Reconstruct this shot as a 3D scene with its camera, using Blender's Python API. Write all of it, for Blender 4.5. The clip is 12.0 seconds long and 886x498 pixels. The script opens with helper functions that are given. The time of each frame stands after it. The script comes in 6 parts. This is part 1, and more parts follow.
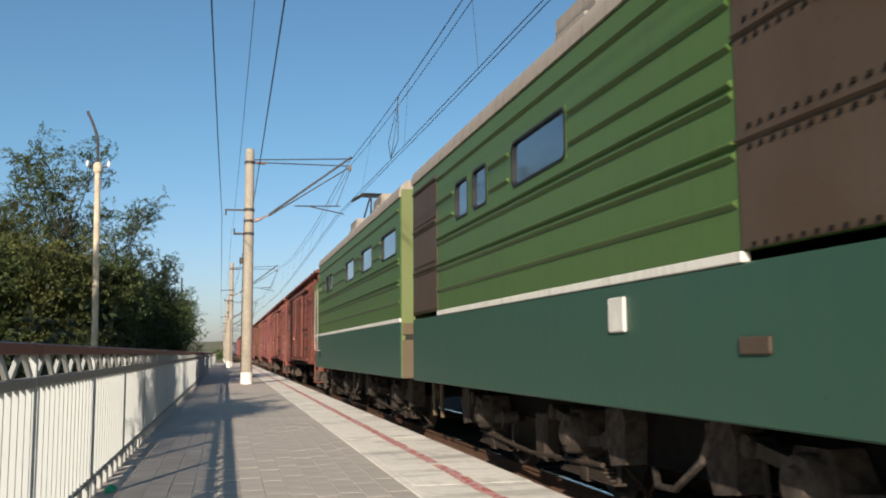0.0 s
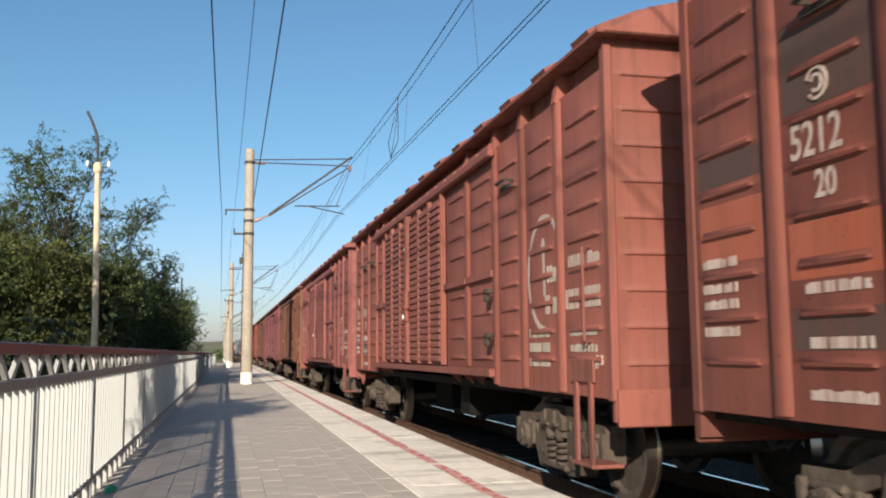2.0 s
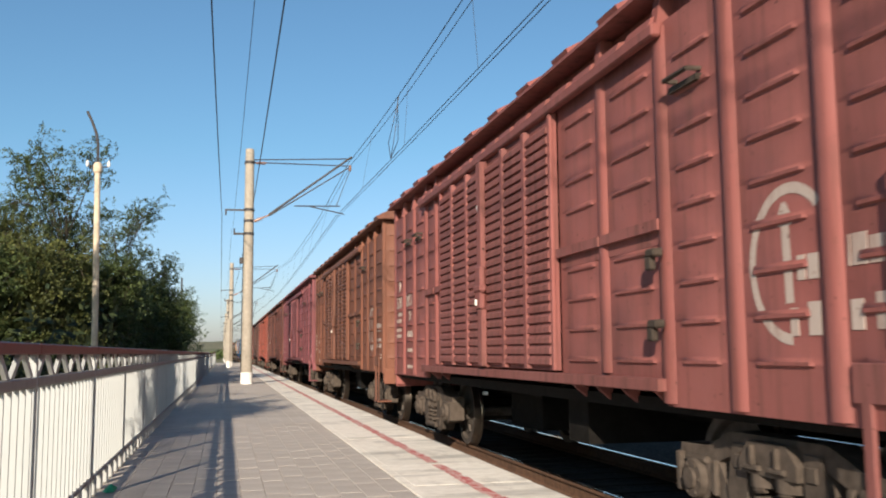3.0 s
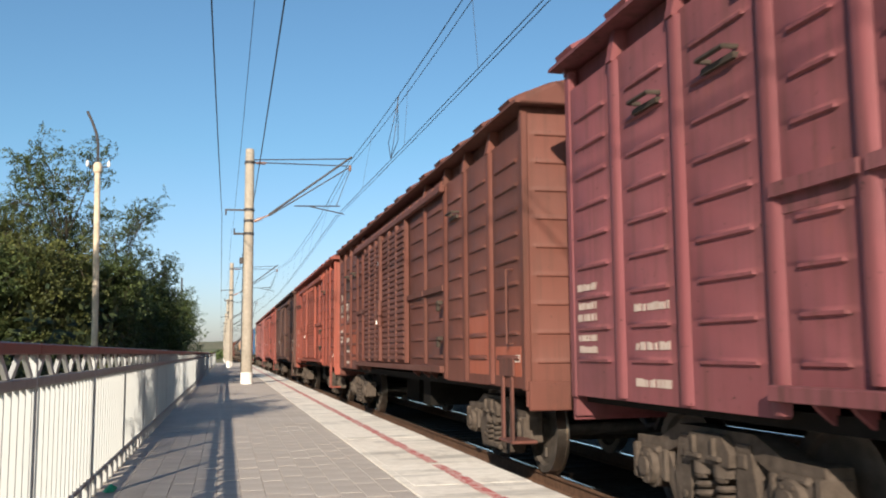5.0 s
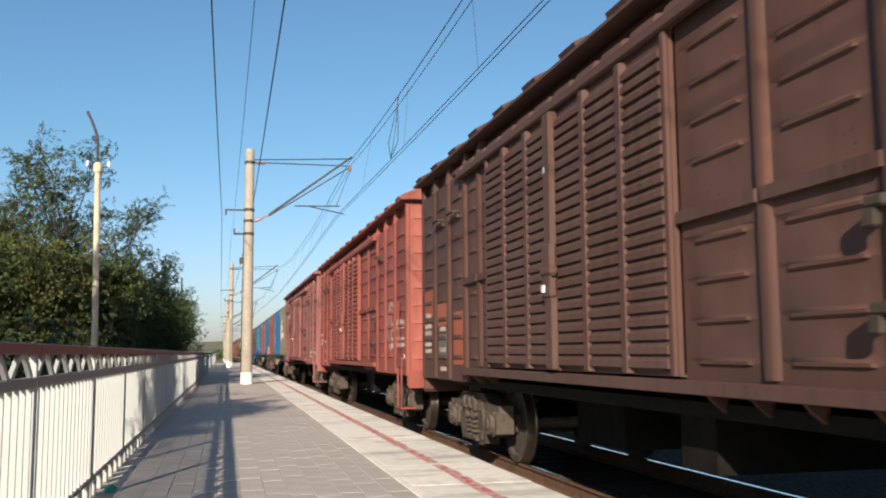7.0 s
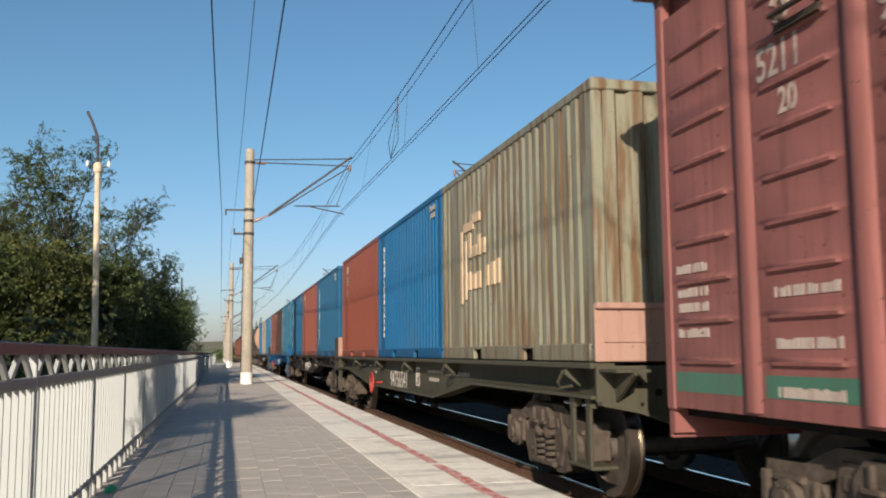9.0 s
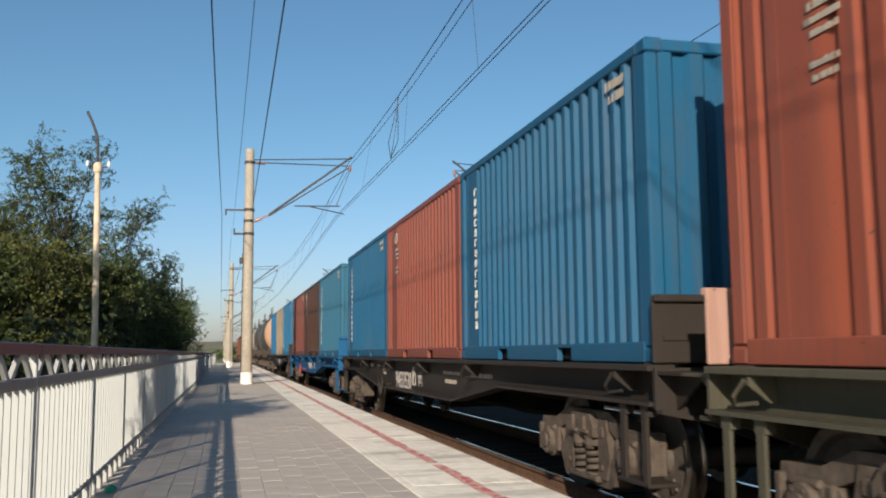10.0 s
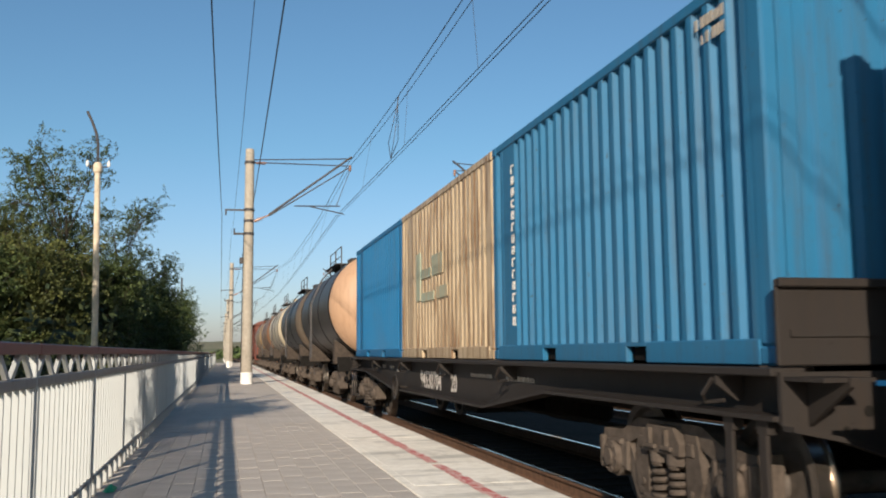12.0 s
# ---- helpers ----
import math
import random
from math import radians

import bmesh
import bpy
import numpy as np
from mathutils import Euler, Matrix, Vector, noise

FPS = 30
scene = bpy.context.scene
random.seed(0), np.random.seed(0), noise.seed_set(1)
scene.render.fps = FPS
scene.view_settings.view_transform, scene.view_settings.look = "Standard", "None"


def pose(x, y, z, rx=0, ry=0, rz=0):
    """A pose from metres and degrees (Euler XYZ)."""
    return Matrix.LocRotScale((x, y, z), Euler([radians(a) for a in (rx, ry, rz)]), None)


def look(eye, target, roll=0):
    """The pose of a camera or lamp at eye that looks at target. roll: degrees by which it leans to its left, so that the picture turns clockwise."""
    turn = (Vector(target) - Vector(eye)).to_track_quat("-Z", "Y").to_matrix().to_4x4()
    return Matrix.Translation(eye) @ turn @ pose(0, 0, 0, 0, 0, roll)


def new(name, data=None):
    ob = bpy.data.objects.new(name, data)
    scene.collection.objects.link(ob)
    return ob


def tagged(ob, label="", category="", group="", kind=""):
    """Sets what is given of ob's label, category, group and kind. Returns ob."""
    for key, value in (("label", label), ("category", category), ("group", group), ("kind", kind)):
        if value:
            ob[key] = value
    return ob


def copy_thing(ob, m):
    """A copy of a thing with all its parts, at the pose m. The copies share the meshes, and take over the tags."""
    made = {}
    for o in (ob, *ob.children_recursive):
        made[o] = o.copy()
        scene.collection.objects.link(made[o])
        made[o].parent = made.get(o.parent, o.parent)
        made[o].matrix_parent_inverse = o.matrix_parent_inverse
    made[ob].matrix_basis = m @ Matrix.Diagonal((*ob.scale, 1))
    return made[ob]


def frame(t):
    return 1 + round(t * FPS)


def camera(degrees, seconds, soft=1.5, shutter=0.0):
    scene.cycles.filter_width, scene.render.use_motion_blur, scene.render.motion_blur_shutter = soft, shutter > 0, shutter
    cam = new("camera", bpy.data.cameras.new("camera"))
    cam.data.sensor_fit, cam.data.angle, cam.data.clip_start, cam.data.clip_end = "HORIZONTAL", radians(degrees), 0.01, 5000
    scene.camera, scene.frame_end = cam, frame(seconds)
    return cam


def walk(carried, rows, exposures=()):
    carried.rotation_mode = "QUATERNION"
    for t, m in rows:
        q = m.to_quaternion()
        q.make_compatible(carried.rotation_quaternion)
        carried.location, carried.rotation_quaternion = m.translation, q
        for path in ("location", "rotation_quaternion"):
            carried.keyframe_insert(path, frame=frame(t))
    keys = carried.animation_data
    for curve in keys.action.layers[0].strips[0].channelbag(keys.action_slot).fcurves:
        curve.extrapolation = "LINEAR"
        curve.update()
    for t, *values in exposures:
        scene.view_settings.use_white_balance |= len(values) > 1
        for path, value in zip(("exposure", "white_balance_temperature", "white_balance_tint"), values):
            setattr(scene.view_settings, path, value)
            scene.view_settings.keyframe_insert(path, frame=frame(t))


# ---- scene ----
# camera: on the platform, looking along the train
cam = camera(51.8, 12.0, soft=2.0, shutter=0.05)
EYE = Vector((0.0, 0.0, 1.17))
YAW, PITCH = radians(13.65), radians(6.42)
AIM = Vector((math.sin(YAW) * math.cos(PITCH), math.cos(YAW) * math.cos(PITCH), math.sin(PITCH)))
walk(cam, [(0.0, look(EYE, EYE + AIM, -0.47)), (12.0, look(EYE, EYE + AIM, -0.47))], exposures=[(0.0, 0.40), (0.6, 0.48), (2.0, 0.58), (3.5, 0.58), (5.5, 0.66), (7.0, 0.62), (8.8, 0.42), (9.5, 0.32), (10.2, 0.40), (12.0, 0.40)])

# low sun behind the camera and to its left, clear sky
SUN_TO = Vector((0.337, 0.872, -0.355)).normalized()
world = bpy.data.worlds.new("sky")
scene.world = world
world.use_nodes = True
wn = world.node_tree.nodes
sky = wn.new("ShaderNodeTexSky")
sky.sky_type, sky.sun_disc = "NISHITA", False
sky.sun_elevation, sky.sun_rotation = radians(20.8), radians(201.1)
sky.air_density, sky.dust_density, sky.ozone_density = 1.0, 1.0, 1.5
wn["Background"].inputs["Strength"].default_value = 0.08
clear = wn.new("ShaderNodeMix")      # a clear, dry, cyan-blue sky
clear.data_type, clear.blend_type = "RGBA", "MULTIPLY"
clear.inputs[0].default_value = 1.0
up = wn.new("ShaderNodeSeparateXYZ")
grade = wn.new("ShaderNodeValToRGB")      # pale near the horizon, deeper above
grade.color_ramp.elements[0].position, grade.color_ramp.elements[0].color = 0.0, (0.92, 0.94, 1.24, 1)
grade.color_ramp.elements[1].position, grade.color_ramp.elements[1].color = 0.22, (0.72, 1.0, 1.13, 1)
world.node_tree.links.new(wn.new("ShaderNodeTexCoord").outputs["Generated"], up.inputs["Vector"])
world.node_tree.links.new(up.outputs["Z"], grade.inputs["Fac"])
world.node_tree.links.new(grade.outputs["Color"], clear.inputs[7])
world.node_tree.links.new(sky.outputs["Color"], clear.inputs[6])
world.node_tree.links.new(clear.outputs[2], wn["Background"].inputs["Color"])
sun_data = bpy.data.lights.new("sun", "SUN")
sun_data.energy, sun_data.angle, sun_data.color = 5.0, radians(0.55), (1.0, 0.86, 0.70)
sun = new("sun", sun_data)
sun.matrix_world = look((0, 0, 60), Vector((0, 0, 60)) + SUN_TO)

# ---- materials ----


def nodes_of(name):
    m = bpy.data.materials.new(name)
    m.use_nodes = True
    t = m.node_tree
    return m, t, t.nodes["Principled BSDF"]


def node(t, kind, **values):
    n = t.nodes.new(kind)
    for key, value in values.items():
        n.inputs[key].default_value = value
    return n


def noise_of(t, scale, stretch=(1, 1, 1), detail=4.0, rough=0.6, space="Object"):
    c = t.nodes.new("ShaderNodeTexCoord")
    m = node(t, "ShaderNodeMapping", Scale=stretch)
    n = node(t, "ShaderNodeTexNoise", Scale=scale, Detail=detail, Roughness=rough)
    t.links.new(c.outputs[space], m.inputs["Vector"])
    t.links.new(m.outputs["Vector"], n.inputs["Vector"])
    return n.outputs["Fac"]


def ramp(t, fac, stops):
    r = t.nodes.new("ShaderNodeValToRGB")
    el = r.color_ramp.elements
    while len(el) < len(stops):
        el.new(0.5)
    for e, (p, c) in zip(el, stops):
        e.position, e.color = p, (*c, 1) if len(c) == 3 else c
    t.links.new(fac, r.inputs["Fac"])
    return r.outputs["Color"]


def mix(t, a, b, fac, blend="MIX"):
    n = t.nodes.new("ShaderNodeMix")
    n.data_type, n.blend_type = "RGBA", blend
    for sock, v in ((n.inputs[0], fac), (n.inputs[6], a), (n.inputs[7], b)):
        if isinstance(v, (int, float)):
            sock.default_value = v
        elif isinstance(v, tuple):
            sock.default_value = (*v, 1)
        else:
            t.links.new(v, sock)
    return n.outputs[2]


def bump(t, p, fac, strength, distance):
    b = node(t, "ShaderNodeBump", Strength=strength, Distance=distance)
    t.links.new(fac, b.inputs["Height"])
    t.links.new(b.outputs["Normal"], p.inputs["Normal"])


def tint(t, colour, amount):
    """Vary a colour a little from piece to piece."""
    info = t.nodes.new("ShaderNodeObjectInfo")
    r = ramp(t, info.outputs["Random"], [(0, (1 - amount,) * 3), (1, (1 + amount,) * 3)])
    return mix(t, colour, r, 1.0, "MULTIPLY")


def painted(name, colour, dirt=(0.10, 0.07, 0.05), amount=0.5, rough=0.55, vary=0.0, fade=0.25, spec=0.35, patches=False, heavy=False):
    """Weathered paint: broad fading, vertical dirt streaks, fine specks."""
    m, t, p = nodes_of(name)
    pale = tuple(min(1, c * (1 - fade) + 0.41 * fade) for c in colour)
    base = mix(t, colour, pale, ramp(t, noise_of(t, 1.1), [(0.35, (0, 0, 0)), (0.72, (0.8, 0.8, 0.8))]))
    if patches:      # burnt-in darker and fresher areas of old paint, different on each wagon part
        base = mix(t, base, tuple(c * 0.62 + 0.012 for c in colour), ramp(t, noise_of(t, 0.45, (1, 1.0, 1.6), 5, 0.62), [(0.50, (0, 0, 0)), (0.68, (0.75,) * 3)]))
        base = mix(t, base, (0.26, 0.085, 0.045), ramp(t, noise_of(t, 0.8, (1, 1.2, 0.9), 6, 0.7), [(0.60, (0, 0, 0)), (0.72, (0.35,) * 3)]))
    streak = ramp(t, noise_of(t, 3.2, (3.5, 3.5, 0.22), 6, 0.65), [(0.46, (0, 0, 0)), (0.60, (amount,) * 3)] if heavy else [(0.48, (0, 0, 0)), (0.78, (amount,) * 3)])
    base = mix(t, base, dirt, streak)
    speck = ramp(t, noise_of(t, 16, (1, 1, 1), 5, 0.75), [(0.60, (0, 0, 0)), (0.74, (amount * 0.9,) * 3)])
    base = mix(t, base, dirt, speck)
    spot = ramp(t, noise_of(t, 24, (1, 1, 1), 2, 0.5), [(0.735, (0, 0, 0)), (0.75, (min(1, amount * 1.6),) * 3)])
    base = mix(t, base, tuple(c * 0.4 for c in dirt), spot)
    if vary:
        base = tint(t, base, vary)
    t.links.new(base, p.inputs["Base Color"])
    p.inputs["Roughness"].default_value = rough
    p.inputs["Specular IOR Level"].default_value = spec
    bump(t, p, noise_of(t, 5, (1, 1, 1), 5), 0.25, 0.01)
    return m


def plain(name, colour, rough=0.6, metal=0.0, grain=0.25, scale=8.0, bumpy=0.2, spec=0.4):
    m, t, p = nodes_of(name)
    lo, hi = tuple(c * (1 - grain) for c in colour), tuple(min(1, c * (1 + grain)) for c in colour)
    a = ramp(t, noise_of(t, scale, (1, 1, 1), 6, 0.65), [(0.3, lo), (0.7, hi)])
    b = ramp(t, noise_of(t, scale * 0.13), [(0.3, (0.82,) * 3), (0.7, (1.1,) * 3)])
    t.links.new(mix(t, a, b, 1.0, "MULTIPLY"), p.inputs["Base Color"])
    p.inputs["Roughness"].default_value, p.inputs["Metallic"].default_value = rough, metal
    p.inputs["Specular IOR Level"].default_value = spec
    if bumpy:
        bump(t, p, noise_of(t, scale * 2), bumpy, 0.01)
    return m


GREEN = painted("loco_green", (0.070, 0.128, 0.034), (0.05, 0.07, 0.03), 0.35, 0.45, fade=0.015, spec=0.22)
GREEN_PALE = painted("loco_end_green", (0.125, 0.165, 0.05), (0.16, 0.11, 0.05), 0.6, 0.6, fade=0.1)
TEAL = painted("loco_dark_green", (0.032, 0.084, 0.058), (0.07, 0.09, 0.06), 0.28, 0.42, fade=0.01, spec=0.25)
WHITE = painted("white_paint", (0.72, 0.70, 0.64), (0.25, 0.21, 0.16), 0.5, 0.55, fade=0.0)
BROWN = painted("louvre_brown", (0.068, 0.043, 0.025), (0.05, 0.03, 0.02), 0.4, 0.6, fade=0.06)
DUSTY = plain("loco_bogie_iron", (0.066, 0.055, 0.047), 0.9, 0.0, 0.6, 9, 0.5, spec=0.12)
OCHRE = painted("ochre_dirt", (0.105, 0.075, 0.042), (0.09, 0.06, 0.04), 0.6, 0.75, fade=0.1)
ROOF = painted("roof_grey", (0.33, 0.285, 0.24), (0.12, 0.09, 0.06), 0.5, 0.7, fade=0.1)
ORANGE = painted("signal_orange", (0.75, 0.10, 0.03), (0.3, 0.05, 0.02), 0.3, 0.5, fade=0.0)
IRON = plain("bogie_iron", (0.056, 0.043, 0.034), 0.75, 0.0, 0.4, 9, 0.4, spec=0.2)
DUST = plain("bogie_dust", (0.088, 0.070, 0.057), 0.9, 0.0, 0.32, 11, 0.5, spec=0.15)
# pulled near black so that it carries the deep shade underneath
DARK = plain("underframe_black_and_shade", (0.011, 0.010, 0.009), 0.85, 0.0, 0.4, 7, 0.3, spec=0.1)
TREAD = plain("wheel_steel", (0.46, 0.40, 0.34), 0.30, 1.0, 0.15, 20, 0.05)
WHEEL = plain("wheel_disc", (0.075, 0.062, 0.052), 0.7, 0.0, 0.4, 9, 0.2)
RAIL_TOP = plain("rail_steel", (0.62, 0.60, 0.58), 0.16, 1.0, 0.1, 30, 0.03)
RUST = plain("rail_rust", (0.135, 0.072, 0.042), 0.85, 0.0, 0.35, 14, 0.3)
# black of the rubber parts, also stands in for unlit openings
RUBBER_AND_UNLIT = plain("black_rubber_and_unlit", (0.012, 0.012, 0.013), 0.6, 0.0, 0.3, 10, 0.1)
BELLOWS = plain("bellows", (0.016, 0.026, 0.017), 0.7, 0.0, 0.3, 6, 0.3)
CONCRETE = plain("pole_concrete", (0.335, 0.295, 0.24), 0.85, 0.0, 0.16, 10, 0.3)
WHITEWASH = plain("whitewash", (0.74, 0.72, 0.68), 0.8, 0.0, 0.1, 8, 0.2)
STEEL = plain("dark_galvanised", (0.06, 0.055, 0.055), 0.6, 0.3, 0.3, 12, 0.1)
COPPER = plain("wire", (0.035, 0.035, 0.04), 0.5, 0.4, 0.2, 12, 0.0)
PORCELAIN = plain("porcelain", (0.33, 0.20, 0.15), 0.25, 0.0, 0.2, 12, 0.0)
LAMP_POLE = plain("lamp_pole_paint", (0.56, 0.46, 0.34), 0.7, 0.0, 0.3, 5, 0.2)
FENCE = painted("fence_white", (0.395, 0.415, 0.415), (0.28, 0.23, 0.17), 0.35, 0.6, fade=0.0)
FENCE_RED = painted("fence_red", (0.17, 0.032, 0.026), (0.07, 0.03, 0.02), 0.4, 0.45, fade=0.05)
FENCE_GREY = painted("fence_grey_and_shade", (0.30, 0.275, 0.25), (0.14, 0.11, 0.08), 0.4, 0.6, fade=0.05)
# timber darkened in colour for the shade under and beyond the train
SLEEPER = plain("sleeper_shade_timber", (0.026, 0.021, 0.017), 0.95, 0.0, 0.3, 7, 0.4, spec=0.08)
WEATHERED = painted("stencil_weathered", (0.44, 0.36, 0.315), (0.17, 0.075, 0.055), 0.95, 0.75, fade=0.0)
PLASTER_WHITE = painted("stencil_white", (0.62, 0.58, 0.53), (0.30, 0.14, 0.10), 0.75, 0.7, fade=0.0)
STENCIL_FAINT = painted("stencil_faint", (0.36, 0.32, 0.27), (0.10, 0.08, 0.06), 0.8, 0.7, fade=0.0)
STENCIL_GREY = painted("stencil_grey", (0.10, 0.105, 0.10), (0.2, 0.1, 0.08), 0.4, 0.7, fade=0.1)
SEAL = plain("seal_white", (0.75, 0.72, 0.66), 0.4, 0.0, 0.1, 10, 0.0)
RED_WHEEL = painted("hand_wheel_red", (0.34, 0.04, 0.03), (0.2, 0.05, 0.03), 0.4, 0.5, fade=0.0)


def glass_material():
    m, t, p = nodes_of("window_glass")
    t.links.new(ramp(t, noise_of(t, 1.2), [(0.3, (0.03, 0.045, 0.07)), (0.7, (0.06, 0.08, 0.11))]), p.inputs["Base Color"])
    p.inputs["Roughness"].default_value, p.inputs["Specular IOR Level"].default_value = 0.12, 0.9
    p.inputs["Coat Weight"].default_value = 0.6
    return m


GLASS = glass_material()


def paver_material():
    m, t, p = nodes_of("grey_pavers")
    a = ramp(t, noise_of(t, 26, (1, 1, 1), 6, 0.7, "Object"), [(0.3, (0.405, 0.362, 0.322)), (0.72, (0.51, 0.463, 0.418))])
    geo = t.nodes.new("ShaderNodeNewGeometry")
    isl = ramp(t, geo.outputs["Random Per Island"], [(0, (0.965,) * 3), (1, (1.03,) * 3)])
    stain = ramp(t, noise_of(t, 0.7, (1, 1, 1), 5, 0.65), [(0.30, (0.84, 0.82, 0.80)), (0.65, (1.04,) * 3)])
    t.links.new(tint(t, mix(t, mix(t, a, isl, 1.0, "MULTIPLY"), stain, 1.0, "MULTIPLY"), 0.03), p.inputs["Base Color"])
    p.inputs["Roughness"].default_value = 0.9
    bump(t, p, noise_of(t, 60, (1, 1, 1), 4), 0.3, 0.004)
    return m


def slab_material():
    m, t, p = nodes_of("edge_slab_white")
    white = ramp(t, noise_of(t, 9, (1, 1, 1), 7, 0.7), [(0.30, (0.68, 0.62, 0.53)), (0.62, (0.84, 0.79, 0.70))])
    worn = ramp(t, noise_of(t, 1.7, (1.6, 0.7, 1), 6, 0.7), [(0.54, (0, 0, 0)), (0.70, (0.75,) * 3)])
    base = mix(t, white, (0.50, 0.455, 0.395), worn)
    scuff = ramp(t, noise_of(t, 1.1, (0.8, 2.4, 1), 3, 0.5), [(0.52, (0, 0, 0)), (0.66, (0.62,) * 3)])
    base = mix(t, base, (0.36, 0.335, 0.295), scuff)
    t.links.new(tint(t, base, 0.06), p.inputs["Base Color"])
    p.inputs["Roughness"].default_value = 0.88
    bump(t, p, noise_of(t, 40, (1, 1, 1), 4), 0.25, 0.004)
    return m


def worn_red():
    m, t, p = nodes_of("worn_red_line")
    red = ramp(t, noise_of(t, 14, (1, 1, 1), 6, 0.7), [(0.35, (0.46, 0.075, 0.075)), (0.68, (0.58, 0.21, 0.19))])
    worn = ramp(t, noise_of(t, 6.5, (1.5, 0.8, 1), 5, 0.7), [(0.45, (0, 0, 0)), (0.53, (0.8,) * 3)])
    t.links.new(mix(t, red, (0.66, 0.45, 0.40), worn), p.inputs["Base Color"])
    p.inputs["Roughness"].default_value = 0.85
    return m


def ballast_material():
    m, t, p = nodes_of("ballast")
    v = node(t, "ShaderNodeTexVoronoi", Scale=16.0)
    c = t.nodes.new("ShaderNodeTexCoord")
    t.links.new(c.outputs["Object"], v.inputs["Vector"])
    # stone tones kept near black to imitate the train's shadow
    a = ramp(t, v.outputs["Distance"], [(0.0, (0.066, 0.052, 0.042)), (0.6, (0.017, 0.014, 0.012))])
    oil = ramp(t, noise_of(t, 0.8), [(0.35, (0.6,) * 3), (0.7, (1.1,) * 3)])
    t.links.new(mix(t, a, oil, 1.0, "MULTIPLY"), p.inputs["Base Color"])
    p.inputs["Roughness"].default_value = 0.95
    p.inputs["Specular IOR Level"].default_value = 0.08
    bump(t, p, v.outputs["Distance"], 0.9, 0.03)
    return m


def ground_material():
    m, t, p = nodes_of("dry_grass_ground")
    a = ramp(t, noise_of(t, 3.0, (1, 1, 1), 8, 0.7), [(0.3, (0.10, 0.085, 0.045)), (0.5, (0.19, 0.16, 0.09)), (0.75, (0.27, 0.225, 0.15))])
    b = ramp(t, noise_of(t, 0.012, (1, 1, 1), 3), [(0.4, (0.55, 0.72, 0.5)), (0.6, (1, 1, 1))])
    t.links.new(mix(t, a, b, 1.0, "MULTIPLY"), p.inputs["Base Color"])
    p.inputs["Roughness"].default_value = 1.0
    bump(t, p, noise_of(t, 9, (1, 1, 1), 6), 0.6, 0.05)
    return m


def leaf_material(name, dark, light):
    m, t, p = nodes_of(name)
    geo = t.nodes.new("ShaderNodeNewGeometry")
    c = ramp(t, geo.outputs["Random Per Island"], [(0, dark), (1, light)])
    c = mix(t, c, ramp(t, noise_of(t, 0.5), [(0.3, (0.55, 0.6, 0.6)), (0.7, (1.15, 1.15, 1.05))]), 1.0, "MULTIPLY")
    t.links.new(c, p.inputs["Base Color"])
    p.inputs["Roughness"].default_value = 0.6
    p.inputs["Specular IOR Level"].default_value = 0.25
    return m


PAVER, SLAB, RED_LINE, BALLAST, GROUND = paver_material(), slab_material(), worn_red(), ballast_material(), ground_material()
LEAF = leaf_material("leaves", (0.024, 0.040, 0.014), (0.104, 0.132, 0.046))
LEAF_B = leaf_material("leaves_yellowish", (0.028, 0.038, 0.012), (0.130, 0.135, 0.042))
# darker leaf copy: shade under the canopy put into the colour
LEAF_SHADE = leaf_material("leaves_shade_toned", (0.012, 0.018, 0.008), (0.040, 0.052, 0.020))
BARK = plain("bark", (0.075, 0.058, 0.042), 0.95, 0.0, 0.4, 12, 0.6)
MORTAR = plain("joint_sand", (0.34, 0.305, 0.27), 0.95, 0.0, 0.3, 20, 0.2)

# ---- mesh tools ----


